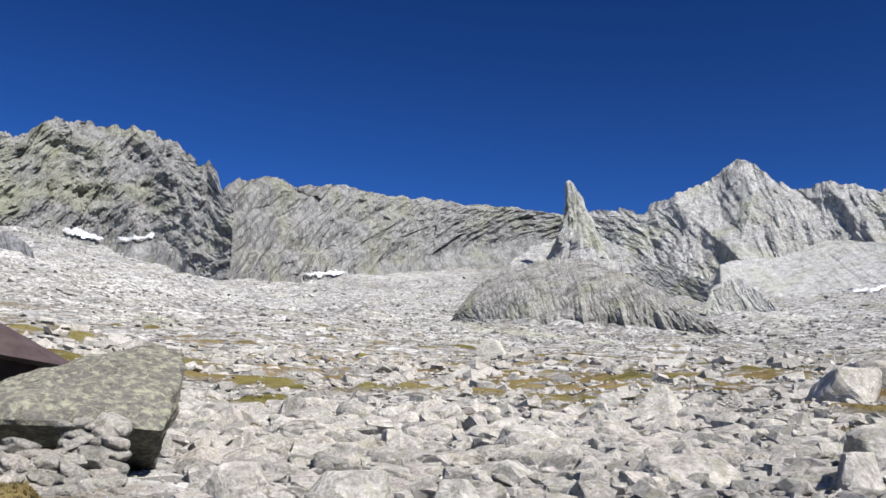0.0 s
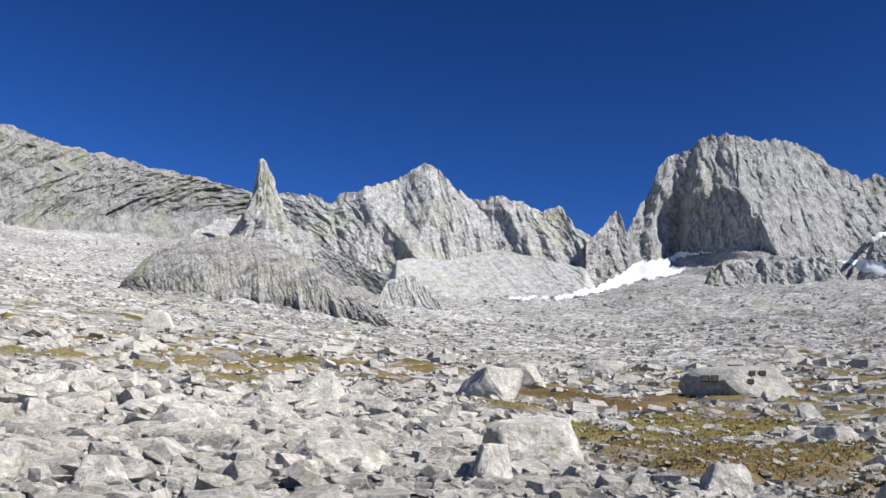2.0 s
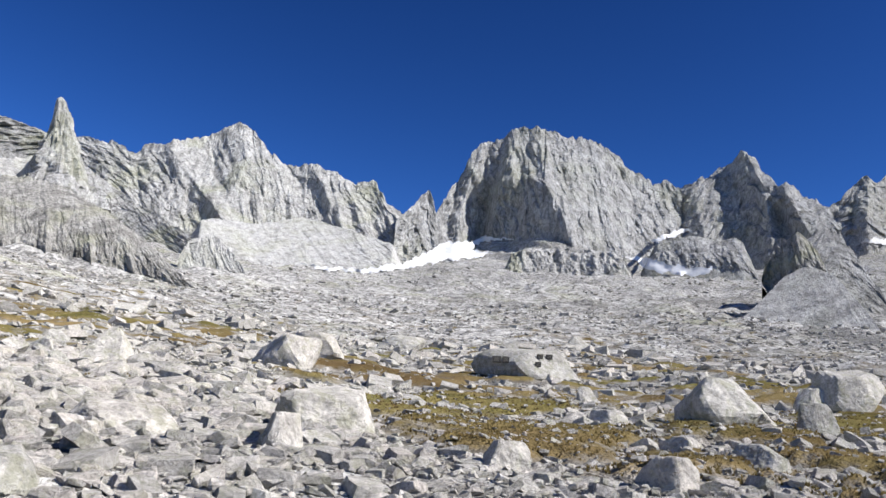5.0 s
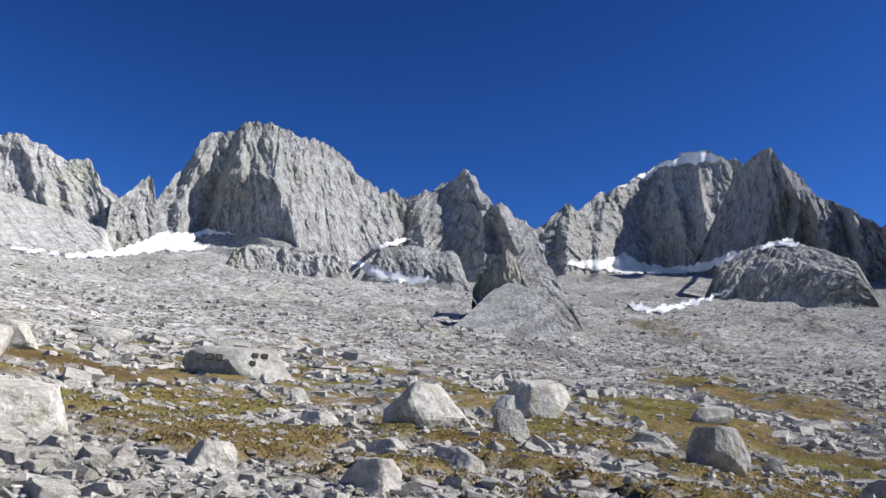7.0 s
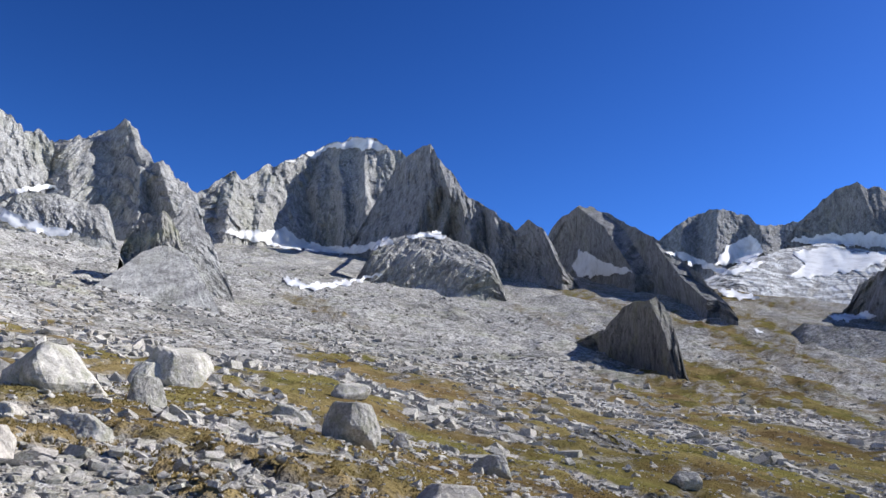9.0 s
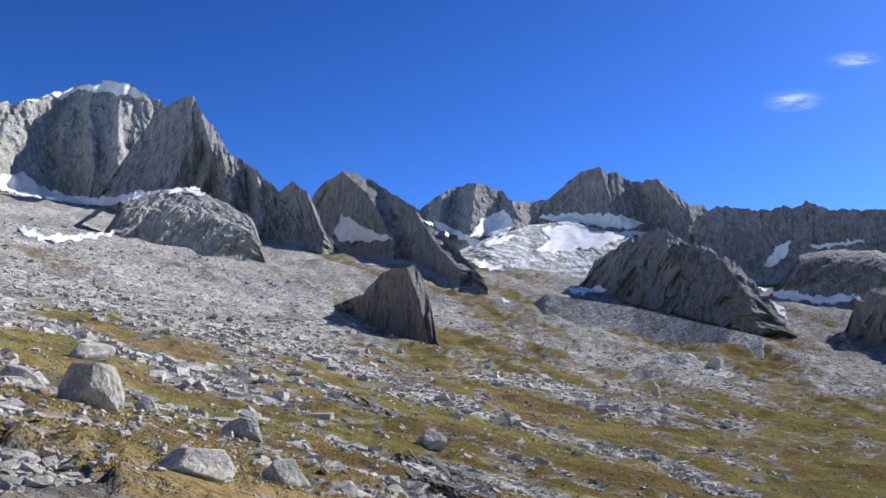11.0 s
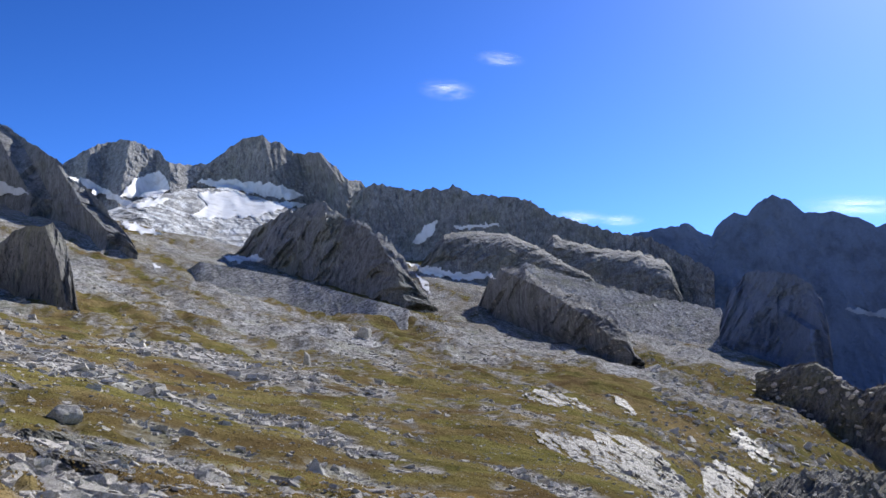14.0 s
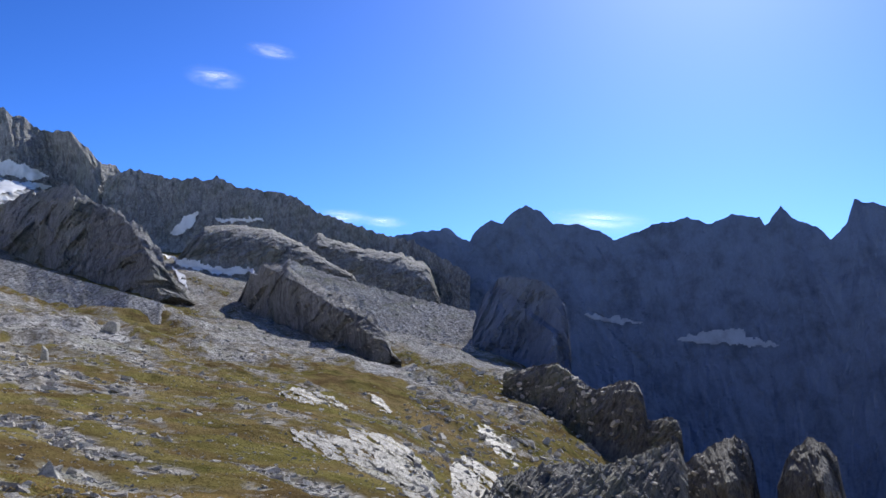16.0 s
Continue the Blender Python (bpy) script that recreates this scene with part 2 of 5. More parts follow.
def smooth_table():
    """The two tables resampled on an even grid of bearings and log distances, and softened."""
    keys = sorted(NEAR_RISE)
    radii = np.log(np.array(NEAR_RADII + FAR_RADII))
    fine = np.linspace(radii[0], math.log(4900.0), 160)
    rows = []
    for k in keys:
        row = np.interp(fine, radii, NEAR_RISE[k] + FAR_RISE[k])
        far = fine > radii[-1]
        row[far] = np.degrees(np.arctan(np.tan(np.radians(FAR_RISE[k][-1])) * np.minimum(1.0, np.exp(math.log(2800.0) - fine[far]))))
        rows.append(row)
    rows = np.array(rows)
    bearings = np.arange(-115.0, 246.0, 1.0)
    wrapped = [keys[-1] - 360] + keys
    rows = np.vstack([rows[-1:], rows])
    table = np.stack([np.interp(bearings, wrapped, rows[:, j]) for j in range(len(fine))], 1)
    for axis, width in ((0, 3.0), (1, 3.5)):
        kernel = np.exp(-0.5 * (np.arange(-12, 13) / width) ** 2)
        kernel /= kernel.sum()
        padded = np.pad(table, [(12, 12) if a == axis else (0, 0) for a in (0, 1)], mode="edge")
        table = np.apply_along_axis(lambda v: np.convolve(v, kernel, "valid"), axis, padded)
    return bearings, fine, table


BEARINGS, LOG_RADII, TABLE = smooth_table()


def rise(bearing, r):
    """Degrees above the eye at which the ground lies, for arrays of bearing (degrees) and distance."""
    b = (np.asarray(bearing) + 115.0) % 360.0
    u = np.clip(np.log(np.maximum(r, 0.01)) - LOG_RADII[0], 0, LOG_RADII[-1] - LOG_RADII[0]) / (LOG_RADII[1] - LOG_RADII[0])
    i = np.clip(b.astype(int), 0, len(BEARINGS) - 2)
    j = np.clip(u.astype(int), 0, len(LOG_RADII) - 2)
    fb, fu = b - i, u - j
    return ((TABLE[i, j] * (1 - fb) + TABLE[i + 1, j] * fb) * (1 - fu)
            + (TABLE[i, j + 1] * (1 - fb) + TABLE[i + 1, j + 1] * fb) * fu)

# ---- noise on arrays ----
PERM = np.random.RandomState(7).permutation(256)
PERM = np.concatenate([PERM, PERM, PERM])
GRADS = np.stack([np.cos(np.arange(16) * math.pi / 8), np.sin(np.arange(16) * math.pi / 8)], 1)


def perlin(x, y):
    xi, yi = np.floor(x).astype(int), np.floor(y).astype(int)
    fx, fy = x - xi, y - yi
    xi, yi = xi & 255, yi & 255
    u, v = fx * fx * fx * (fx * (fx * 6 - 15) + 10), fy * fy * fy * (fy * (fy * 6 - 15) + 10)

    def corner(i, j):
        g = GRADS[PERM[PERM[xi + i] + yi + j] & 15]
        return g[..., 0] * (fx - i) + g[..., 1] * (fy - j)
    a = corner(0, 0) * (1 - u) + corner(1, 0) * u
    b = corner(0, 1) * (1 - u) + corner(1, 1) * u
    return (a * (1 - v) + b * v) * 1.5


def fbm(x, y, octaves=5, gain=0.5):
    total, amp = 0.0, 1.0
    for k in range(octaves):
        total = total + amp * perlin(x * 2.03 ** k + 17.3 * k, y * 2.03 ** k - 9.1 * k)
        amp *= gain
    return total


def ridged(x, y, octaves=5, gain=0.55):
    total, amp = 0.0, 1.0
    for k in range(octaves):
        total = total + amp * (0.5 - np.abs(perlin(x * 2.1 ** k + 31.7 * k, y * 2.1 ** k + 5.3 * k)) * 1.4)
        amp *= gain
    return total


def facets(x, y, seed):
    """Angular blocks: each cell is a tilted plane."""
    xi, yi = np.floor(x).astype(int), np.floor(y).astype(int)
    best = np.full(x.shape, 9.0)
    value = np.zeros(x.shape)
    for i in (-1, 0, 1):
        for j in (-1, 0, 1):
            a = PERM[(PERM[(xi + i + seed) & 255] + yi + j) & 255]
            b, c, e = PERM[a + 11], PERM[a + 57], PERM[a + 101]
            dx, dy = xi + i + a / 255.0 - x, yi + j + b / 255.0 - y
            q = dx * dx + dy * dy
            near = q < best
            best = np.where(near, q, best)
            value = np.where(near, c / 255.0 - 0.5 + dx * (e / 255.0 - 0.5) * 1.8 + dy * (b / 255.0 - 0.5) * 1.2, value)
    return value


def crags(x, y, seed, long=0.45):
    """Overlapping sharp-edged buttresses: the highest of many leaning pyramids, drawn out along y."""
    xi, yi = np.floor(x).astype(int), np.floor(y).astype(int)
    top = np.full(x.shape, -9.0)
    for i in (-1, 0, 1):
        for j in (-1, 0, 1):
            a = PERM[(PERM[(xi + i + seed) & 255] + yi + j + 7) & 255]
            b, c, e = PERM[a + 11], PERM[a + 57], PERM[a + 101]
            dx, dy = x - xi - i - a / 255.0, y - yi - j - b / 255.0
            dx = dx + 0.7 * dy * (e / 255.0 - 0.5)
            left, right = 0.7 + c / 180.0, 0.7 + e / 180.0
            top = np.maximum(top, 0.7 * b / 255.0 - np.where(dx < 0, -dx * left, dx * right) - long * np.abs(dy))
    return top + 0.15


def sheet(name, grid, material, smooth=True, weights=None):
    """A mesh from a grid (rows, columns, 3) of points."""
    rows, cols = grid.shape[:2]
    index = np.arange(rows * cols).reshape(rows, cols)
    quads = np.stack([index[:-1, :-1], index[:-1, 1:], index[1:, 1:], index[1:, :-1]], -1).reshape(-1, 4)
    return mesh_object(name, grid.reshape(-1, 3), quads, material, smooth, weights)


def mesh_object(name, points, faces, material, smooth=False, weights=None):
    me = bpy.data.meshes.new(name)
    n = faces.shape[1]
    me.vertices.add(len(points))
    me.vertices.foreach_set("co", np.ascontiguousarray(points, dtype=np.float32).ravel())
    me.loops.add(faces.size)
    me.loops.foreach_set("vertex_index", np.ascontiguousarray(faces, dtype=np.int32).ravel())
    me.polygons.add(len(faces))
    me.polygons.foreach_set("loop_start", np.arange(0, faces.size, n, dtype=np.int32))
    me.polygons.foreach_set("loop_total", np.full(len(faces), n, dtype=np.int32))
    me.polygons.foreach_set("use_smooth", np.full(len(faces), smooth))
    if weights is not None:
        me.attributes.new("grass", "FLOAT", "POINT").data.foreach_set("value", np.ascontiguousarray(weights, dtype=np.float32).ravel())
    me.update(calc_edges=True)
    me.validate()
    if material:
        me.materials.append(material)
    return new(name, me)


# ---- the ground: one sheet to the horizon ----
GRASS_BEARINGS = (-40, -10, 15, 22, 33, 50, 62, 75, 92, 110, 135, 160)
GRASS_RADII = (8, 20, 45, 80, 130, 250, 450, 800)
GRASS_SHARE = {
    -40: (.2, .1, .2, .3, .3, .12, .0, -.2), -10: (.08, .1, .32, .4, .28, .05, -.1, -.2), 15: (-.1, .05, .36, .5, .36, .1, -.1, -.2),
    22: (.0, .1, .34, .35, .2, .05, -.1, -.2), 33: (.5, .56, .5, .3, .15, .1, .0, -.2), 50: (.52, .56, .54, .42, .3, .15, .0, -.2),
    62: (.48, .52, .5, .43, .36, .15, .0, -.2), 75: (.48, .52, .52, .48, .42, .28, .05, -.1), 92: (.5, .52, .56, .58, .56, .46, .38, .3),
    110: (.6, .6, .64, .7, .72, .62, .46, .38), 135: (.62, .66, .72, .76, .78, .74, .6, .4), 160: (.5, .5, .5, .5, .5, .5, .4, .2),
}


def grassiness(bearing, r):
    """How much turf there is, above 0.5 where it covers the ground."""
    bearing = (bearing + 115.0) % 360.0 - 115.0
    lr = np.log(np.array(GRASS_RADII, dtype=float))
    q = np.log(np.maximum(r, 1.0))
    columns = [np.interp(q, lr, GRASS_SHARE[k]) for k in GRASS_BEARINGS]
    b = np.clip(np.interp(bearing, GRASS_BEARINGS, np.arange(len(GRASS_BEARINGS))), 0, len(GRASS_BEARINGS) - 1.001)
    i = b.astype(int)
    stack = np.stack(columns)
    share = np.take_along_axis(stack, i[None], 0)[0] * (1 - b + i) + np.take_along_axis(stack, i[None] + 1, 0)[0] * (b - i)
    x, y = r * np.sin(np.radians(bearing)), r * np.cos(np.radians(bearing))
    band = fbm(x * 0.05 + 3, y * 0.11, 4, 0.55) * 0.7 + 0.9 * fbm(x * 0.22, y * 0.3 + 7, 4, 0.6)
    stripe = rise(bearing, np.maximum(r, 3.0)) + 0.25 * bearing
    lines = fbm(stripe * 0.75, bearing * 0.07 + 4, 4, 0.6) + 0.25 * fbm(x * 0.2, y * 0.2 + 7, 3, 0.55)
    run = np.clip((bearing - 48) / 18, 0, 1) * np.clip((172 - bearing) / 12, 0, 1) * np.clip((r - 6) / 6, 0, 1)
    share = share + 0.5 * np.exp(-((bearing + 26) / 2.2) ** 2 - ((r - 10.2) / 0.7) ** 2) + 0.35 * np.exp(-((bearing + 11.5) / 2.5) ** 2 - (q - math.log(48)) ** 2 / 0.06)
    return share + 0.44 * band * (1 - 0.5 * run) + 0.48 * lines * run


def lie(bearing, r):
    """Height of the ground."""
    bearing = (bearing + 115.0) % 360.0 - 115.0
    x, y = r * np.sin(np.radians(bearing)), r * np.cos(np.radians(bearing))
    far = np.maximum(r, 3.0)
    z = EYE + far * np.tan(np.radians(rise(bearing, far)))
    size = np.clip(r / 60.0, 0.0, 1.0)
    z = z + 0.3 * np.clip((grassiness(bearing, r) - 0.42) * 5, 0, 1) * np.clip(1.5 - r / 120, 0, 1) * np.clip((r - 5) / 6, 0, 1)
    z = z + 0.25 * size * fbm(x * 0.12, y * 0.12, 3) + np.clip((r - 20) / 80, 0, 1) * (0.9 * fbm(x * 0.035, y * 0.035, 4) + 0.5 * ridged(x * 0.05, y * 0.05, 3)) + np.clip((r - 60) / 400, 0, 1) * (4.0 * fbm(x * 0.012, y * 0.012, 5, 0.55) + 2.2 * ridged(x * 0.022, y * 0.022, 4)
                                                                                     + 1.2 * facets(x * 0.022, y * 0.022, 5) + 0.9 * facets(x * 0.065, y * 0.065, 3))
    warp = 12 * fbm(x * 0.012, y * 0.012, 3)
    ledges = 5.0 * crags((x + warp) * 0.012 + 3, y * 0.015, 7, 0.9) + 2.6 * crags(x * 0.033, (y + warp) * 0.04 + 5, 2, 0.9) + 1.3 * crags(x * 0.09 + 1, y * 0.1, 4, 0.9)
    z = z + np.clip((r - 220) / 350, 0, 1.4) * np.clip((112 - bearing) / 14, 0.3, 1) * (0.6 + 0.7 * fbm(x * 0.004 + 5, y * 0.004, 3)).clip(0.15) * ledges
    moraine = ridged((rise(bearing, far) + 0.55 * bearing) * 0.55, bearing * 0.12, 3, 0.5)
    z = z + 0.0045 * np.clip((r - 180) / 250, 0, 1) * np.clip(1.9 - r / 900, 0, 1) * np.clip((bearing - 70) / 15, 0, 1) * np.clip((140 - bearing) / 10, 0, 1) * r * moraine
    return z


def ground_at(x, y):
    return float(lie(np.array([math.degrees(math.atan2(x, y))]), np.array([math.hypot(x, y)]))[0])


seen = np.arange(-42.0, 168.0, 0.32)
behind = np.append(np.arange(168.0, 317.0, 3.0), 318.0)
bearings = np.concatenate([seen, behind])
radii = np.concatenate([[0.0, 1.0], np.geomspace(2.0, 58.0, 70), np.geomspace(60.0, 1600.0, 225), np.geomspace(1660.0, 4900.0, 22)])
B, RR = np.meshgrid(bearings, radii)
height = lie(B, RR)
grid = np.stack([RR * np.sin(np.radians(B)), RR * np.cos(np.radians(B)), height], -1)
ground = sheet("ground", grid, GROUND, True, grassiness(B, RR))
tagged(ground, "steep alpine slope of grey scree and golden autumn turf", "ground", kind="structure")


# ---- mountains ----
def polar(points):
    p = np.array(points, dtype=float)
    return np.degrees(np.arctan2(p[:, 0], p[:, 1])), np.hypot(p[:, 0], p[:, 1]), p[:, 2]


def scree_fan(bearing, along, z, d, v, z0, tall, talus, seed):
    """Fallen debris heaped against the foot of a face, reaching up it in cones."""
    reach = talus * np.clip(0.55 + 0.9 * ridged(along * 0.45 + seed, along * 0 + 1.3, 3), 0.05, 1.5)
    row = np.clip(np.searchsorted(v, reach), 0, len(v) - 1)
    top_d, top_z = d[row, np.arange(len(bearing))] - 1.0, z[row, np.arange(len(bearing))]
    wide = max(3, int(len(bearing) * 0.04))
    kernel = np.hanning(2 * wide + 3)[1:-1]
    kernel /= kernel.sum()
    pad = lambda q: np.convolve(np.pad(q, wide, mode="edge"), kernel, "valid")
    ends = np.clip(np.minimum(np.arange(len(bearing)), np.arange(len(bearing))[::-1]) / (0.12 * len(bearing)), 0, 1)
    top_d, top_z = pad(top_d) - 0.015 * tall, pad(top_z) - (1 - ends) * 0.4 * tall
    run = (top_z - z0).clip(0.02 * tall) / 0.6 + 0.45 * tall
    k = np.concatenate([np.linspace(0, 1, 22), np.linspace(1.15, 3.5, 12)])[:, None]
    rough = 0.02 * tall * (fbm(along * 1.5 + seed, k * 5, 4) + 1.2 * ridged(along * 1.2 + seed, k * 0.6, 3)) * np.clip(k * 6, 0, 1)
    fd, fz = top_d - k * run, top_z - (k ** 0.92) * run * 0.62 + rough
    b = np.radians(bearing)[None]
    ob = sheet("scree_fan", np.stack([fd * np.sin(b), fd * np.cos(b), fz], -1), GROUND, True)
    return tagged(ob, "grey debris fan heaped at the foot of the cliff", "scree", kind="stuff")


def massif(name, crest, foot, material, label, category="mountain", rough=0.5, step=0.09, rows=92, jag=1.0, grain=1.0, bend=1.0,
           slant=0.2, ribs=(), skirt=0.9, terraces=0, steep=0.65, talus=0.0, taper=False, spurs=()):
    """A rock face between the line of its foot and its crest, with buttresses, blocks, ribs (bearing, metres forward, width on
    either side in degrees) and spurs (both widths, and the edge as bearing, rise and metres forward), and a back slope behind the crest."""
    cb, cd, cz = polar(crest)
    fb, fd, fz = polar(foot)
    bearing = np.arange(cb[0], cb[-1] + step * 0.5, step)
    d1, z1 = np.interp(bearing, cb, cd), np.interp(bearing, cb, cz)
    d0, z0 = np.interp(bearing, fb, fd), np.interp(bearing, fb, fz)
    close = d0 + (d1 - d0) * steep
    z1, d1 = EYE + (z1 - EYE) * close / d1, close
    seed = int(abs(cb[0]) * 3.7 % 50)
    along = np.radians(bearing) * d1.mean()
    tall = max(float((z1 - z0).max()), 1.0)
    unit = tall * 0.17 * grain
    if taper:
        ends = np.clip(np.minimum(np.arange(len(bearing)), np.arange(len(bearing))[::-1]) / (0.14 * len(bearing)), 0, 1) ** 0.6
        z1 = z0 + (z1 - z0) * ends - (1 - ends) * 0.3 * tall
        z0 = z0 - (1 - ends) * 0.3 * tall
    teeth = jag * tall * 0.02 * (fbm(along / unit * 1.6 + seed, along * 0 + 2.2, 4, 0.6)
                                   + 0.5 * facets(along / unit * 4, along * 0 + 0.5, seed)) * np.clip((z1 - z0) / tall * 3, 0.1, 1)
    v = np.concatenate([np.linspace(-0.35, 0, 8)[:-1], np.linspace(0, 1, rows)])[:, None]
    z = z0 + teeth * np.clip((v - 0.85) / 0.15, 0, 1) ** 2 + np.where(v > 0, (z1 - z0) * v, v * np.maximum(tall * skirt, (z1 - z0)))
    into = np.abs(v) ** bend + 0 * along
    if terraces:
        p = into * terraces + 0.5 * fbm(along / unit * 0.5 + seed, into * 2, 4) * np.clip(v * 5, 0, 1)
        tread = np.clip((p - np.floor(p) - 0.6) / 0.4, 0, 1)
        into = into * 0.55 + 0.45 * np.clip((np.floor(p) + tread) / terraces, 0, 1.0)
    d = d0 + np.where(v > 0, (d1 - d0) * into, v * tall * 0.5)
    s = np.repeat(along[None], len(v), 0)
    w = v * np.hypot(z1 - z0, d1 - d0).mean() + 0 * s
    warp = fbm(s / unit * 0.4 + seed, w / unit * 0.4, 3)
    u1 = s / unit + slant * w / unit + 0.18 * warp
    lay = w / unit
    lean = 0.25 * fbm(s / unit * 0.5 + seed, lay * 0.5 + 3, 3)
    big = crags(u1 * 0.42 + lean, lay * 0.2, seed)
    mid = crags(u1 * 1.05 + seed + lean, lay * 0.55 + lean, seed + 3)
    small = crags(u1 * 2.6 - seed, lay * 1.5 + 0.4 * u1, seed + 13, 0.7)
    slabs = facets(u1 * 0.8, lay * 0.35 + 0.15 * s / unit, seed) + 0.5 * facets(u1 * 2.2, lay * 0.9 - 0.3 * s / unit, seed + 9)
    block = fbm(u1 * 2.4 - seed, lay * 1.6, 5, 0.6)
    flutes = crags(u1 * 5.5 + 0.5 * block, lay * 1.1, seed + 17, 0.3)
    chips = facets(u1 * 5.1, lay * 3.1, seed + 21)
    crag = np.clip((1.03 - v) * 6, 0.7, 1) * np.clip(v * 6 + 0.9, 0, 1)
    shift = -unit * rough * crag * (0.9 * big + 0.6 * mid + 0.34 * small + 0.3 * slabs + 0.14 * block + 0.18 * chips + 0.17 * flutes)
    for at, forward, left, right in ribs:
        t = (bearing - at) / np.where(bearing < at, left, right)
        shift = shift - forward * np.clip(1 - np.abs(t), 0, 1) * np.clip((1.0 - v) * 2.2, 0, 1)
    up = np.degrees(np.arctan2(z - EYE, d))
    for left, right, line in spurs:
        line = sorted(line, key=lambda q: q[1])
        at, forward = (np.interp(up, [q[1] for q in line], [q[k] for q in line]) for k in (0, 2))
        t = (bearing - at) / np.where(bearing < at, left, right)
        shift = shift - forward * np.clip(1 - np.abs(t), 0, 1)
    k = 1 + shift / d
    z, d = EYE + (z - EYE) * k, d * k
    if talus:
        scree_fan(bearing[::3], along[::3] / unit, z[:, ::3], d[:, ::3], v[:, 0], z0[::3], tall, talus, seed)
    back = np.linspace(0.06, 1.0, 9)[:, None] ** 1.5
    zb = z[-1] - back * tall * 1.1 + back * tall * 0.2 * fbm(s[:9] / unit, back * 4 + seed, 4)
    db = d[-1] + back * tall * 1.3
    z, d = np.vstack([z, zb]), np.vstack([d, db])
    low = z.min() - 0.2 * tall  # both ends are closed down to below the ground
    z, d = np.pad(z, ((0, 0), (1, 1)), constant_values=low), np.pad(d, ((0, 0), (1, 1)), mode="edge")
    b = np.radians(np.concatenate([bearing[:1], bearing, bearing[-1:]]))[None]
    ob = sheet(name, np.stack([d * np.sin(b), d * np.cos(b), z], -1), material, False)
    return tagged(ob, label, category)


# crests and feet of the mountains, in metres from the viewpoint
LEFT_CREST = [(-642, 884, 389), (-610, 939, 422), (-563, 956, 410), (-532, 979, 416), (-506, 992, 416), (-500, 1016, 441), (-491, 1034, 457), (-467, 1044, 457), (-443, 1054, 452), (-404, 1064, 459), (-364, 1040, 434), (-341, 1024, 422), (-308, 990, 393), (-277, 952, 361), (-270, 953, 368), (-255, 925, 340), (-239, 898, 314), (-215, 863, 284)]
LEFT_FOOT = [(-588, 809, 270), (-466, 885, 270), (-412, 911, 273), (-375, 927, 266), (-315, 914, 264), (-286, 885, 244), (-232, 825, 199), (-198, 782, 178)]
BAND_CREST = [(-257, 919, 304), (-266, 1021, 361), (-266, 1108, 399), (-252, 1259, 459), (-238, 1286, 457), (-230, 1305, 458), (-185, 1406, 498), (-142, 1452, 504), (-84, 1501, 505), (-35, 1556, 522), (38, 1570, 515), (91, 1575, 511), (146, 1579, 508), (188, 1576, 499), (229, 1572, 491), (280, 1586, 497)]
BAND_FOOT = [(-229, 819, 196), (-227, 897, 207), (-217, 1020, 233), (-206, 1099, 264), (-192, 1149, 275), (-151, 1231, 304), (-93, 1327, 341), (-32, 1411, 372), (54, 1470, 407), (115, 1490, 419), (221, 1517, 433), (269, 1526, 434)]
PEDESTAL_CREST = [(104, 1318, 336), (146, 1388, 381), (189, 1418, 401), (227, 1449, 422), (259, 1396, 401), (283, 1278, 343), (295, 1101, 273), (292, 926, 212), (276, 802, 170)]
PEDESTAL_FOOT = [(100, 1267, 305), (196, 1237, 289), (259, 1120, 246), (277, 879, 181), (271, 786, 159)]
RIDGE_CREST = [(274, 1636, 515), (330, 1555, 497), (360, 1499, 473), (382, 1499, 492), (419, 1480, 502), (458, 1478, 517), (503, 1485, 545), (533, 1490, 565), (547, 1487, 569), (558, 1453, 538), (565, 1426, 512), (585, 1392, 486), (600, 1368, 470), (627, 1363, 480), (640, 1342, 468), (658, 1325, 462), (673, 1298, 446), (708, 1271, 444), (708, 1236, 410), (716, 1192, 374), (713, 1159, 341)]
RIDGE_FOOT = [(264, 1578, 445), (330, 1428, 375), (365, 1324, 304), (455, 1258, 274), (545, 1206, 269), (672, 1115, 269), (681, 1107, 269)]
HILL_CREST = [(4.2, 404.0, 78.8), (7.1, 406.5, 82.9), (15.4, 419.1, 95.5), (23.8, 425.6, 102.5), (33.0, 429.5, 108.3), (50.2, 427.0, 111.3), (60.9, 422.5, 111.3), (70.1, 414.5, 108.1), (78.8, 401.7, 100.7), (86.4, 389.5, 93.8), (94.2, 372.2, 83.3), (100.7, 353.7, 71.8), (105.9, 335.7, 60.6), (109.4, 330.8, 56.9)]
HILL_FOOT = [(4.2, 400.0, 76.6), (9.0, 397.7, 75.4), (21.9, 391.3, 71.5), (40.7, 380.7, 67.8), (60.9, 367.7, 64.7), (81.3, 352.2, 60.9), (96.1, 339.4, 58.2), (108.3, 327.6, 55.7)]
SLAB_CREST = [(176.9, 582.3, 118.9), (189.0, 603.1, 136.0), (206.9, 607.7, 145.2), (210.1, 574.0, 127.2), (208.8, 532.8, 103.6), (210.6, 526.6, 98.7)]
SLAB_FOOT = [(174.4, 574.1, 112.9), (190.0, 551.7, 104.6), (206.7, 524.7, 98.1), (208.5, 521.4, 96.7)]
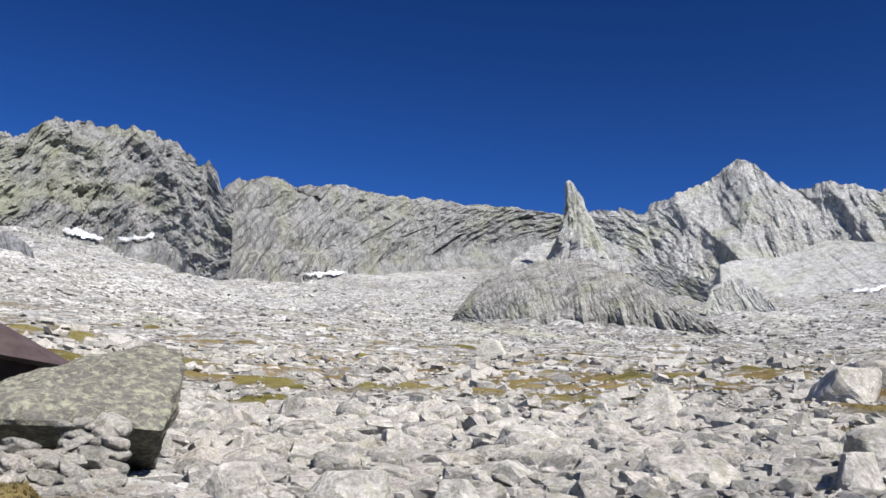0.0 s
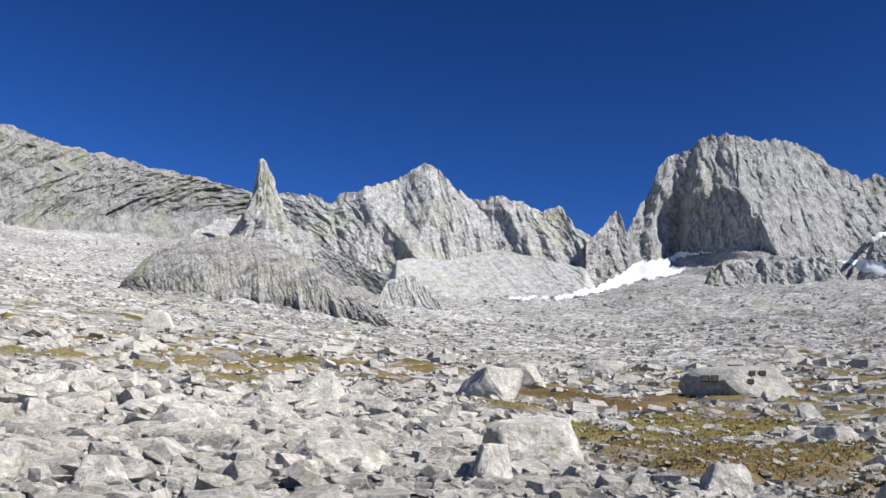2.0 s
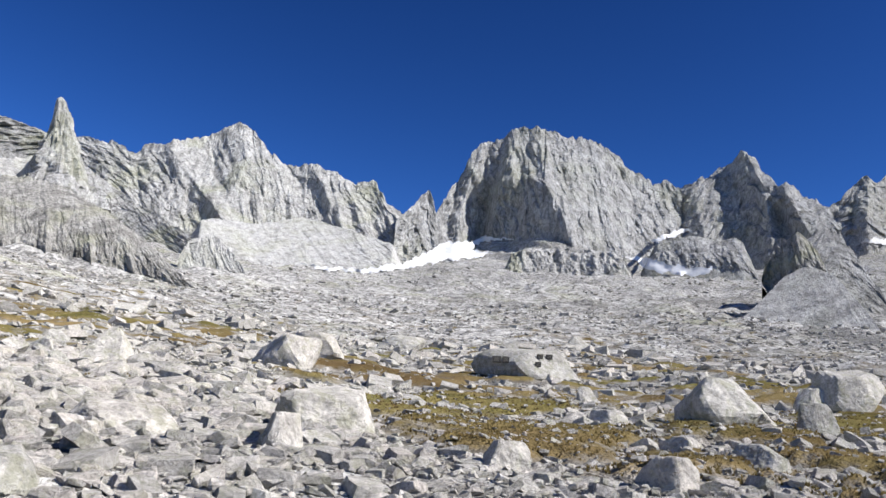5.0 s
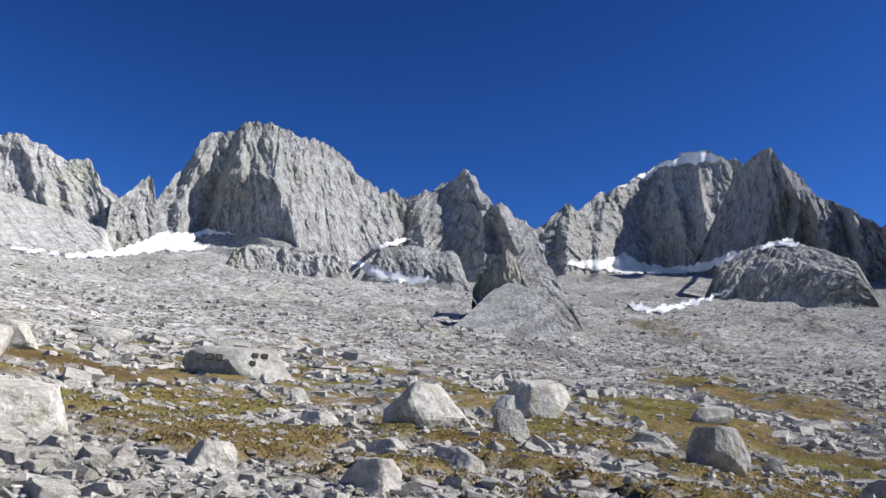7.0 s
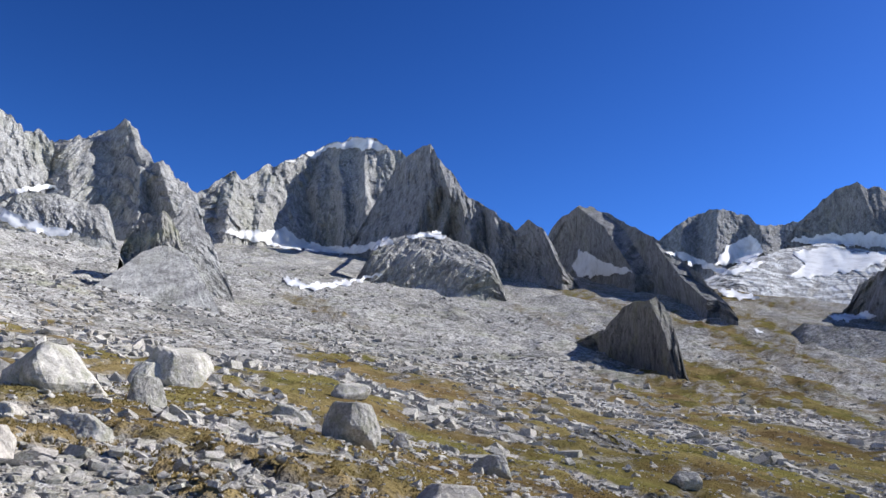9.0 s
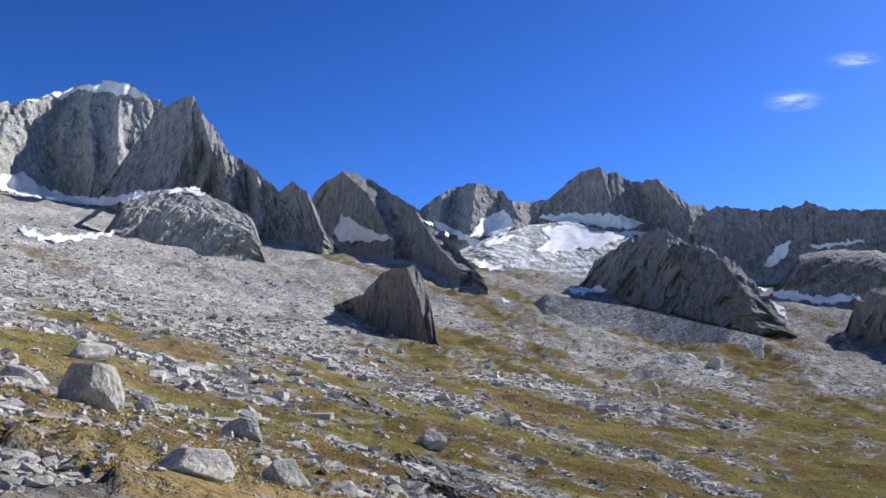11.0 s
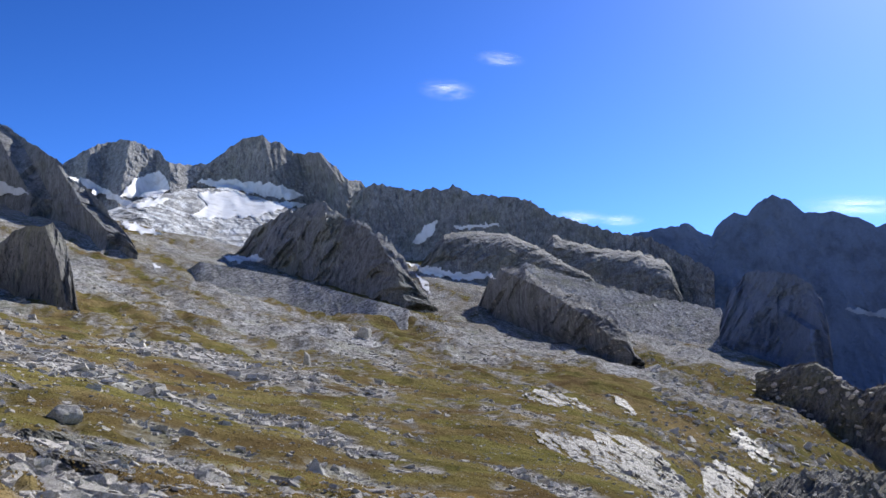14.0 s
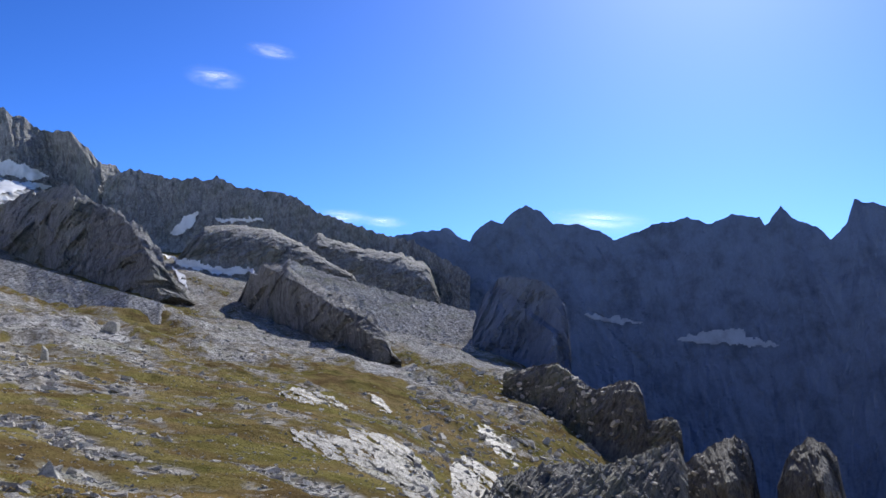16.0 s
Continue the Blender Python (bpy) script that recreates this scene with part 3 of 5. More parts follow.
DOME_CREST = [(687, 1161, 353), (709, 1171, 363), (753, 1200, 411), (780, 1214, 432), (789, 1201, 398), (832, 1230, 447), (864, 1248, 480), (898, 1273, 529), (953, 1303, 586), (968, 1308, 597), (993, 1304, 605), (1026, 1304, 629), (1056, 1295, 640), (1080, 1283, 645), (1113, 1258, 643), (1135, 1235, 625), (1157, 1219, 620), (1180, 1196, 607), (1195, 1175, 589), (1197, 1152, 558), (1206, 1132, 539), (1225, 1107, 526), (1256, 1073, 513)]
DOME_FOOT = [(662, 1119, 269), (745, 1152, 301), (887, 1194, 351), (947, 1173, 358), (1004, 1138, 363), (1098, 1072, 342), (1179, 1007, 337)]
CASTLE_CREST = [(1200, 1139, 492), (1244, 1124, 534), (1261, 1081, 522), (1284, 1055, 532), (1313, 1040, 559), (1332, 1019, 569), (1352, 1011, 590), (1359, 1002, 593), (1354, 980, 574), (1336, 953, 535), (1329, 927, 513), (1326, 884, 489), (1313, 843, 452), (1309, 812, 435), (1294, 778, 401)]
CASTLE_FOOT = [(1124, 1067, 342), (1136, 1044, 338), (1181, 943, 323), (1205, 878, 313), (1243, 747, 315)]
SNOWY_CREST = [(1617, 1034, 516), (1647, 1021, 543), (1675, 1007, 566), (1710, 999, 603), (1738, 983, 628), (1743, 958, 614), (1775, 944, 643), (1796, 935, 664), (1842, 898, 695), (1888, 876, 730), (1935, 853, 767), (1984, 814, 803), (2016, 770, 817), (2022, 728, 801), (2031, 687, 786), (2023, 638, 740), (2012, 502, 636)]
SNOWY_FOOT = [(1560, 998, 416), (1624, 923, 436), (1698, 824, 455), (1737, 766, 447), (1781, 694, 454), (1816, 632, 463), (1892, 472, 452)]
HORN_CREST = [(1864, 738, 472), (1854, 701, 540), (1854, 664, 611), (1855, 628, 684), (1848, 608, 698), (1840, 587, 708), (1827, 559, 720), (1818, 542, 722), (1788, 513, 671), (1762, 482, 641), (1728, 447, 596), (1706, 425, 563), (1675, 390, 537), (1642, 355, 509), (1594, 307, 467), (1570, 285, 444), (1556, 263, 460), (1521, 230, 437), (1489, 207, 399), (1451, 181, 350), (1424, 157, 319), (1407, 143, 297)]
HORN_FOOT = [(1846, 731, 453), (1791, 624, 439), (1709, 490, 419), (1563, 304, 364), (1410, 156, 301), (1393, 141, 289)]
HUMP_CREST = [(985, 386, 230), (1022, 390, 252), (1086, 378, 291), (1119, 359, 308), (1149, 332, 322), (1145, 302, 312), (1137, 267, 297), (1111, 224, 270), (1123, 202, 271)]
HUMP_FOOT = [(951, 373, 206), (955, 366, 204), (997, 278, 214), (1031, 187, 209), (1055, 102, 200)]
LEDGE_CREST = [(1926, 288, 505), (1915, 266, 549), (1895, 243, 575), (1839, 200, 578), (1762, 154, 543), (1682, 112, 501), (1595, 70, 459), (1504, 34, 419), (1441, 15, 383), (1387, 0, 350), (1280, -29, 307), (1185, -50, 260), (1104, -66, 221), (1058, -74, 196)]
LEDGE_FOOT = [(1879, 281, 399), (1737, 183, 370), (1499, 52, 304), (1169, -49, 225), (1047, -73, 191)]
FAR_TOP_CREST = [(3021, 79, 789), (3092, 32, 859), (3150, -16, 917), (3200, -67, 968), (3229, -152, 1002), (3205, -202, 983), (3170, -261, 956), (3111, -294, 904), (3110, -360, 911), (3109, -420, 919), (3069, -486, 893)]
FAR_TOP_FOOT = [(2899, 76, 671), (2896, -152, 682), (2864, -454, 693)]
PYRAMID_CREST = [(2692, -326, 749), (2692, -364, 796), (2684, -411, 842), (2677, -467, 895), (2652, -515, 906), (2621, -538, 876), (2602, -563, 872), (2550, -603, 828), (2528, -640, 834), (2503, -671, 829), (2449, -702, 776), (2394, -732, 720), (2375, -758, 721), (2334, -777, 679)]
PYRAMID_FOOT = [(2659, -322, 679), (2595, -411, 676), (2466, -569, 633), (2380, -660, 599), (2277, -758, 556)]
WALL_CREST = [(2192, -679, 617), (2183, -705, 647), (2148, -748, 654), (2093, -791, 631), (2044, -834, 622), (2034, -847, 629), (2000, -870, 615), (1990, -886, 631), (1956, -904, 608), (1919, -928, 593), (1855, -970, 578), (1799, -1006, 562), (1751, -1023, 523), (1700, -1050, 500), (1641, -1078, 477), (1569, -1107, 445), (1526, -1125, 436), (1464, -1144, 407), (1338, -1163, 330)]
WALL_FOOT = [(2145, -664, 495), (1956, -830, 453), (1784, -949, 417), (1572, -1060, 336), (1428, -1116, 295), (1321, -1148, 273)]
TIER_CREST = [(1639, -921, 455), (1585, -974, 419), (1529, -1023, 396), (1467, -1078, 385), (1401, -1098, 353), (1335, -1085, 302), (1291, -1075, 257)]
TIER_FOOT = [(1534, -862, 378), (1482, -911, 334), (1395, -971, 294), (1334, -1004, 262), (1276, -1061, 241)]
BENCH_CREST = [(1165, -577, 244), (1172, -649, 266), (1129, -704, 243), (1083, -754, 224), (1034, -788, 208), (969, -836, 188), (913, -854, 172), (868, -829, 121)]
BENCH_FOOT = [(985, -490, 149), (934, -542, 120), (870, -605, 93), (797, -668, 79), (746, -711, 74)]
STEP_CREST = [(862, 806, 278), (882, 798, 295), (921, 769, 306), (946, 739, 299), (955, 726, 302), (966, 695, 280)]
STEP_FOOT = [(826, 771, 256), (841, 739, 243), (871, 697, 241), (902, 647, 238)]
SHELF_CREST = [(1450, -575, 330), (1478, -613, 361), (1484, -698, 384), (1468, -775, 384), (1424, -813, 356), (1363, -838, 315), (1286, -848, 281), (1228, -861, 259)]
SHELF_FOOT = [(1376, -546, 298), (1351, -604, 294), (1322, -666, 282), (1280, -742, 270), (1196, -838, 238)]
DARK_CREST = [(1607, -1104, 409), (1591, -1152, 452), (1569, -1191, 467), (1550, -1211, 463), (1526, -1249, 479), (1481, -1283, 447), (1481, -1297, 471), (1465, -1333, 503), (1444, -1351, 491), (1437, -1373, 516), (1425, -1406, 549), (1393, -1428, 525), (1366, -1440, 493), (1329, -1476, 490), (1286, -1506, 477), (1256, -1518, 449), (1233, -1539, 457), (1200, -1575, 484), (1132, -1623, 499), (1082, -1641, 481), (1045, -1665, 499), (991, -1683, 485), (977, -1679, 461), (953, -1705, 510), (926, -1699, 477), (869, -1697, 435), (844, -1693, 407), (817, -1712, 447), (808, -1732, 500), (747, -1734, 476), (461, -1722, 413), (174, -1651, 324)]
DARK_FOOT = [(1565, -1075, 269), (1393, -1255, 215), (1242, -1379, 132), (1063, -1463, 17), (874, -1513, -75), (654, -1542, -101), (157, -1492, -116)]
BASTION_CREST = [(872, -763, 148), (872, -779, 187), (859, -795, 214), (843, -803, 219), (819, -808, 215), (794, -811, 206), (771, -812, 195), (751, -808, 172), (735, -800, 143), (719, -787, 99)]
BASTION_FOOT = [(863, -756, 122), (796, -769, 102), (712, -780, 79)]
TOOTH_CREST = [(602.6, 64.4, 92.3), (595.2, 59.4, 94.3), (567.9, 41.7, 97.0), (554.9, 31.0, 107.7), (542.1, 22.7, 110.1), (532.7, 17.7, 109.2), (511.6, 8.9, 105.8), (497.8, 4.3, 98.5), (489.2, 1.7, 93.3), (475.7, -1.7, 80.5), (461.8, -4.8, 66.6), (454.3, -7.1, 56.7), (449.4, -8.6, 52.9)]
TOOTH_FOOT = [(596.6, 63.8, 88.2), (557.7, 39.0, 78.3), (519.7, 18.1, 67.4), (471.6, 0.0, 57.1), (444.9, -8.5, 50.8)]
PROW_CREST = [(1494, -253, 280), (1476, -260, 290), (1459, -284, 328), (1417, -314, 353), (1364, -340, 357), (1300, -361, 348), (1223, -374, 314), (1149, -384, 284), (1094, -389, 261), (1048, -390, 233), (1002, -387, 199), (940, -384, 163), (908, -384, 145), (891, -384, 138)]
PROW_FOOT = [(1479, -250, 272), (1445, -265, 261), (1297, -319, 213), (1171, -351, 187), (1008, -375, 153), (882, -380, 133)]
SHOULDER_CREST = [(956, -460, 147), (945, -461, 161), (934, -468, 188), (900, -468, 195), (834, -460, 183), (767, -446, 158), (705, -437, 138), (655, -427, 120), (608, -415, 101), (560.8, -400.0, 81.4), (538.5, -391.3, 64.6), (518.9, -385.4, 57.1)]
SHOULDER_FOOT = [(946, -455, 138), (847, -445, 109), (733, -425, 83), (636, -412, 68), (513.8, -381.6, 53.2)]
GLACIER_CREST = [(1840, -51, 413), (1904, -100, 449), (2001, -147, 498), (2210, -256, 581), (2368, -375, 644), (2254, -467, 593), (2178, -543, 557), (2105, -623, 525)]
GLACIER_FOOT = [(1699, -47, 344), (1696, -119, 351), (1691, -178, 332), (1682, -248, 305), (1669, -324, 301), (1630, -483, 283)]
OUTLIER_CREST = [(-287.5, 508.2, 154.9), (-276.5, 511.3, 155.3), (-268.1, 510.6, 153.0), (-256.9, 508.6, 149.1), (-243.9, 502.3, 139.9), (-237.0, 496.8, 131.8), (-233.9, 497.1, 128.5)]
OUTLIER_FOOT = [(-271.9, 486.5, 123.2), (-254.7, 489.3, 124.0), (-242.7, 491.0, 125.1), (-231.6, 492.2, 126.3)]
RIM_CREST = [(403.0, -378.2, 42.5), (397.5, -380.1, 44.9), (386.8, -381.8, 45.5), (374.3, -383.8, 47.1), (363.0, -384.3, 48.2), (349.1, -381.3, 41.1), (335.3, -377.7, 33.9), (325.2, -375.6, 30.4), (315.0, -375.4, 33.1), (304.4, -374.5, 34.5), (295.6, -372.8, 33.8), (287.8, -368.6, 26.1), (280.8, -362.6, 13.1), (277.1, -361.9, 13.4), (267.3, -360.2, 14.9), (260.0, -357.9, 13.7), (255.1, -354.7, 8.4), (251.4, -350.7, -1.4)]
RIM_FOOT = [(398.9, -374.5, 32.5), (391.2, -374.2, 28.8), (363.0, -372.2, 16.8), (338.5, -369.2, 10.4), (283.0, -357.7, -2.1), (249.1, -347.1, -8.9)]
KNOB_CREST = [(197.7, -270.3, -10.6), (194.8, -271.6, -5.0), (188.9, -271.8, -1.1), (180.5, -271.4, 2.5), (173.2, -270.7, 5.5), (167.2, -268.4, 2.7), (163.7, -265.9, -2.7), (160.4, -262.7, -10.9), (157.9, -260.5, -17.3)]
KNOB_FOOT = [(194.9, -265.5, -25.7), (173.1, -261.3, -27.2), (156.3, -256.9, -27.1)]
BUMP_CREST = [(153.9, -262.8, -10.2), (152.6, -266.2, -3.2), (151.3, -268.6, 1.2), (147.2, -271.3, 4.8), (142.0, -271.8, 3.2), (137.9, -270.9, -1.0), (135.8, -268.7, -7.7), (133.6, -266.8, -14.1)]
BUMP_FOOT = [(152.2, -258.5, -21.8), (143.6, -261.1, -22.8), (132.5, -263.1, -23.5)]
APRON_CREST = [(435.3, 294.2, 114.9), (454.0, 301.0, 130.4), (470.5, 303.5, 141.9), (488.0, 303.9, 153.1), (487.6, 294.6, 146.9), (474.4, 275.5, 125.2), (461.2, 257.5, 103.4), (451.9, 242.4, 84.1), (439.3, 230.1, 68.8), (435.1, 224.3, 61.9)]
APRON_FOOT = [(422.1, 284.7, 101.2), (423.5, 277.5, 97.6), (426.5, 259.8, 88.9), (428.9, 242.4, 75.6), (430.1, 230.3, 62.9), (430.8, 222.0, 58.8)]
PIN_CREST = [(354.5, 254.4, 90.6), (355.3, 253.2, 95.7), (360.2, 253.7, 103.9), (365.5, 252.8, 111.7), (367.7, 249.3, 110.9), (371.9, 246.0, 116.1), (371.7, 239.7, 110.0), (370.0, 233.8, 102.6), (370.2, 230.9, 95.0)]
PIN_FOOT = [(351.0, 251.8, 87.7), (353.4, 248.5, 84.3), (358.2, 241.4, 83.2), (363.5, 233.4, 87.2), (366.6, 228.5, 92.1)]
CRAG_CREST = [(112.2, -99.5, -8.6), (113.8, -105.2, -5.2), (117.0, -116.4, -3.0), (119.5, -127.9, -2.0), (119.7, -141.0, -2.4), (120.0, -153.7, -0.1), (119.8, -165.1, 2.5), (118.3, -166.2, -3.4)]
CRAG_FOOT = [(104.7, -92.9, -14.5), (109.4, -116.8, -16.5), (109.9, -140.0, -17.2), (110.7, -154.4, -17.4)]
FOOT_SLAB_CREST = [(284, 1022, 211), (318, 1090, 261), (374, 1112, 285), (432, 1095, 285), (500, 1096, 308), (538, 1029, 285), (562, 963, 261), (568, 902, 233), (562, 866, 212)]
FOOT_SLAB_FOOT = [(267, 951, 162), (371, 924, 162), (468, 888, 179), (550, 848, 198)]
RIBBED_CREST = [(659, 873, 227), (697, 892, 256), (737, 897, 275), (791, 869, 280), (815, 828, 274), (821, 784, 256), (805, 743, 226)]
RIBBED_FOOT = [(637, 839, 196), (708, 789, 190), (786, 723, 205)]
SPUR_CREST = [(294.0, 239.9, 54.3), (301.7, 235.3, 58.3), (310.7, 233.0, 63.6), (320.3, 233.6, 70.0), (332.4, 235.2, 78.1), (347.0, 237.6, 87.9), (359.7, 233.0, 95.3), (350.5, 214.0, 85.6), (329.1, 190.4, 67.2), (313.8, 174.7, 54.1), (301.8, 162.8, 43.1)]
SPUR_FOOT = [(291.1, 237.4, 51.8), (294.4, 220.1, 50.3), (296.9, 201.7, 48.3), (298.2, 186.2, 46.7), (298.8, 168.5, 43.8), (298.8, 161.1, 41.0)]
MORAINE_CREST = [(1090, -98, 196), (1031, -120, 192), (967, -138, 176), (918, -168, 165), (868, -207, 152), (770, -226, 128), (672, -236, 106), (630.7, -252.8, 94.9), (635.2, -273.0, 89.3), (635.0, -282.2, 84.6)]
MORAINE_FOOT = [(993.6, -90.2, 160.9), (852.8, -111.3, 123.2), (788.4, -145.4, 104.8), (743.4, -177.6, 92.9), (661.5, -195.0, 76.3), (581.6, -204.1, 61.1), (552.2, -221.4, 56.0), (578.4, -257.0, 60.8)]

massif("mountain", LEFT_CREST, LEFT_FOOT, GREEN_CLIFF, "jagged pale granite mountain above a grey scree slope", rough=0.6, slant=-0.5, jag=1.6, terraces=4,
       spurs=((2.5, 3.0, ((-25.0, 21.6, 23), (-22.5, 19.7, 26), (-20.1, 15.8, 28))), (2.0, 2.5, ((-20.8, 21.8, 20), (-18.3, 19.5, 22), (-16.7, 16.8, 24))), (1.5, 2.0, ((-15.8, 20.1, 14), (-14.5, 17.3, 15), (-13.7, 14.9, 16))), (1.2, 1.6, ((-26.6, 20.5, 14), (-25.6, 17.6, 16), (-25.9, 15.2, 16)))))
massif("rock_wall", BAND_CREST, BAND_FOOT, GREEN_CLIFF, "long broken granite cliff band with lichen-green top", "cliff", rough=0.5, grain=1.5, slant=-0.7, terraces=3)
massif("rock_spur", PEDESTAL_CREST, PEDESTAL_FOOT, PALE_CLIFF, "smooth pale granite apron below the rock needle", "rock slope", rough=0.35, steep=1.0)
massif("mountain", RIDGE_CREST, RIDGE_FOOT, PALE_CLIFF, "pale pointed granite peak with a serrated ridge", rough=0.32, jag=1.2, talus=0.06, steep=1.0,
       spurs=((2.4, 3.5, ((20.0, 19.4, 37), (20.3, 17.2, 42), (19.4, 14.6, 45))), (1.0, 1.6, ((24.7, 17.6, 22), (26.4, 15.1, 24), (27.7, 12.9, 25))), (0.7, 1.2, ((26.6, 17.3, 8), (28.7, 14.3, 18))), (1.2, 1.8, ((15.4, 17.6, 21), (17.4, 15.6, 24), (19.4, 13.5, 25))), (0.35, 0.6, ((29.4, 16.6, 8), (30.6, 13.6, 12)))))
massif("rock_hill", HILL_CREST, HILL_FOOT, NEAR_CLIFF, "rounded dark-streaked granite hill on the scree", "hill", step=0.05, rough=0.42, grain=0.55, bend=2.4, talus=0.12,
       spurs=((4.5, 9.0, ((6.0, 14.0, 0), (5.4, 10.5, 22))), (0.5, 0.3, ((8.8, 14.2, 0), (9.2, 10.2, 5))), (0.4, 0.3, ((11.0, 13.6, 0), (11.8, 10.0, 5))), (0.4, 0.3, ((13.2, 12.4, 0), (14.4, 9.6, 4)))))
massif("rock_slab", SLAB_CREST, SLAB_FOOT, SLAB_ROCK, "smooth pale granite slab in the scree", "rock", rough=0.4, step=0.05, rows=60)
massif("mountain", DOME_CREST, DOME_FOOT, GREY_CLIFF, "massive grey granite dome with dark vertical grooves", bend=0.8, rows=130, rough=0.42,
       jag=1.8, talus=0.07, steep=0.55,
       spurs=((6.2, 7.6, ((40.1, 20.8, 120), (40.4, 17.8, 160), (41.7, 15.8, 190), (42.5, 13.5, 210))), (0.7, 1.5, ((36.2, 19.6, 10), (35.3, 17.1, 30), (34.8, 13.8, 30))), (0.5, 1.2, ((38.2, 20.3, 10), (37.6, 17.5, 30), (37.0, 14.0, 25))), (0.8, 1.6, ((43.3, 20.2, 4), (44.5, 17.4, 10), (45.3, 13.4, 16))), (0.5, 0.9, ((32.7, 16.4, 4), (32.4, 14.3, 9), (32.2, 12.5, 12)))))
massif("mountain", CASTLE_CREST, CASTLE_FOOT, GREY_CLIFF, "grey granite shoulder with a square castle-like summit", rough=0.4, jag=1.5, slant=-0.4, terraces=5, steep=1.0,
       spurs=((1.6, 0.7, ((53.5, 19.4, 36), (54.6, 17.2, 41), (55.0, 14.3, 42))), (1.2, 2.0, ((55.7, 17.2, 56), (56.8, 15.0, 62), (57.8, 13.2, 66))), (1.2, 1.8, ((50.2, 17.5, 20), (51.0, 13.5, 24)))))
massif("rock_spur", SPUR_CREST, SPUR_FOOT, SLAB_ROCK, "pale smooth granite slab with lichen below the pinnacle", "rock slab", rough=0.08, step=0.05, jag=0.3, steep=1.0)
massif("rock_spur", APRON_CREST, APRON_FOOT, GREY_CLIFF, "broken granite buttress behind the smooth slab", "rock", step=0.05, rough=0.28, steep=1.0, jag=2, slant=-0.6)
massif("rock_pinnacle", PIN_CREST, PIN_FOOT, NEAR_CLIFF, "dark rock pinnacle above a pale granite slab", "rock", step=0.04, skirt=0.3, rough=0.5, grain=1.6, jag=2, ribs=((58.0, 9, 3.0, 1.5),))
massif("mountain", SNOWY_CREST, SNOWY_FOOT, GREY_CLIFF, "high grey mountain with a snow-covered summit", steep=1.0,
       spurs=((5.6, 3.6, ((66.4, 20.2, -150), (65.2, 17.0, -170), (66.8, 13.8, -190))), (0.5, 0.8, ((67.3, 18.8, 37), (68.1, 15.2, 45))), (0.4, 0.8, ((69.0, 19.2, 33), (69.4, 16.0, 40))), (0.8, 1.3, ((60.7, 17.3, 33), (60.4, 14.3, 40))), (0.5, 1.0, ((63.0, 18.3, 5), (62.6, 14.3, 30))), (0.4, 0.7, ((65.9, 18.0, 5), (66.3, 15.0, 35)))))
massif("mountain", HORN_CREST, HORN_FOOT, HORN_CLIFF, "dark sharp horn peak with a long shaded ridge", jag=0.7, rough=0.7,
       spurs=((5.0, 2.2, ((73.4, 20.6, 140), (73.7, 18.0, 160), (73.0, 15.4, 180), (72.6, 13.8, 190))), (0.6, 1.2, ((74.2, 19.4, 46), (75.2, 17.3, 53), (74.7, 15.1, 55))), (1.4, 1.4, ((75.9, 17.1, 58), (76.6, 14.0, 70))), (0.6, 1.0, ((78.0, 17.0, 33), (78.6, 14.0, 40))), (2.6, 0.8, ((81.0, 16.2, 68), (82.9, 13.4, 80)))))
massif("rock_hill", HUMP_CREST, HUMP_FOOT, GREY_CLIFF, "grey polished rock hump below the shaded peak", "hill", slant=-0.6, taper=True, rough=0.5, terraces=3, bend=2.2)
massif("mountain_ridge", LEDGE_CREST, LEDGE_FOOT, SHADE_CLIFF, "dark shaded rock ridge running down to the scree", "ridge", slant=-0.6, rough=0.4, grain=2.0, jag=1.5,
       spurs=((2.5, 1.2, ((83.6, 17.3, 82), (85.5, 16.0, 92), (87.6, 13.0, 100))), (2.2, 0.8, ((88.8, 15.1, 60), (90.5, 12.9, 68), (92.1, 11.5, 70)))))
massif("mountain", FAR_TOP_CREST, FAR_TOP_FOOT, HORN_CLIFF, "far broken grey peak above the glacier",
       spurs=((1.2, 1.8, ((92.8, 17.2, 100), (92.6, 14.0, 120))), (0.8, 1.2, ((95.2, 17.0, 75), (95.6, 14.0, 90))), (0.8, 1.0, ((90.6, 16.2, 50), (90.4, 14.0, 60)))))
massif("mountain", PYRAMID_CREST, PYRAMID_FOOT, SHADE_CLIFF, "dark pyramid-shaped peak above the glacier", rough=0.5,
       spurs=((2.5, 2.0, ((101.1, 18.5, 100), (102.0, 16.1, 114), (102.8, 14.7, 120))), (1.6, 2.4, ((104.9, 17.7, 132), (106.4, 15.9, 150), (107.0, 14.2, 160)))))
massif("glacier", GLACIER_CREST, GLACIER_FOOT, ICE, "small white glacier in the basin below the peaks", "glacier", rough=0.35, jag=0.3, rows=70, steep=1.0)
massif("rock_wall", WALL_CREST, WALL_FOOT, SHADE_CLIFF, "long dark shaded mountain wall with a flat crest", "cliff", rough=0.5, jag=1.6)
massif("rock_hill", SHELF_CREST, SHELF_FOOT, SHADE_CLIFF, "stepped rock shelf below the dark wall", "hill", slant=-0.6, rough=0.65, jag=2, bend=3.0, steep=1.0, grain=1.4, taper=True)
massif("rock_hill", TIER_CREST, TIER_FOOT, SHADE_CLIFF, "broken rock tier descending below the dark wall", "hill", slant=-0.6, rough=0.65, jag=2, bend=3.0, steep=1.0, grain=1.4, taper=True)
massif("rock_slope", BENCH_CREST, BENCH_FOOT, GROUND, "grey blocky scree bench below the rock tiers", "scree slope", rough=0.3, jag=0.8, grain=0.8, steep=1.0, taper=True)
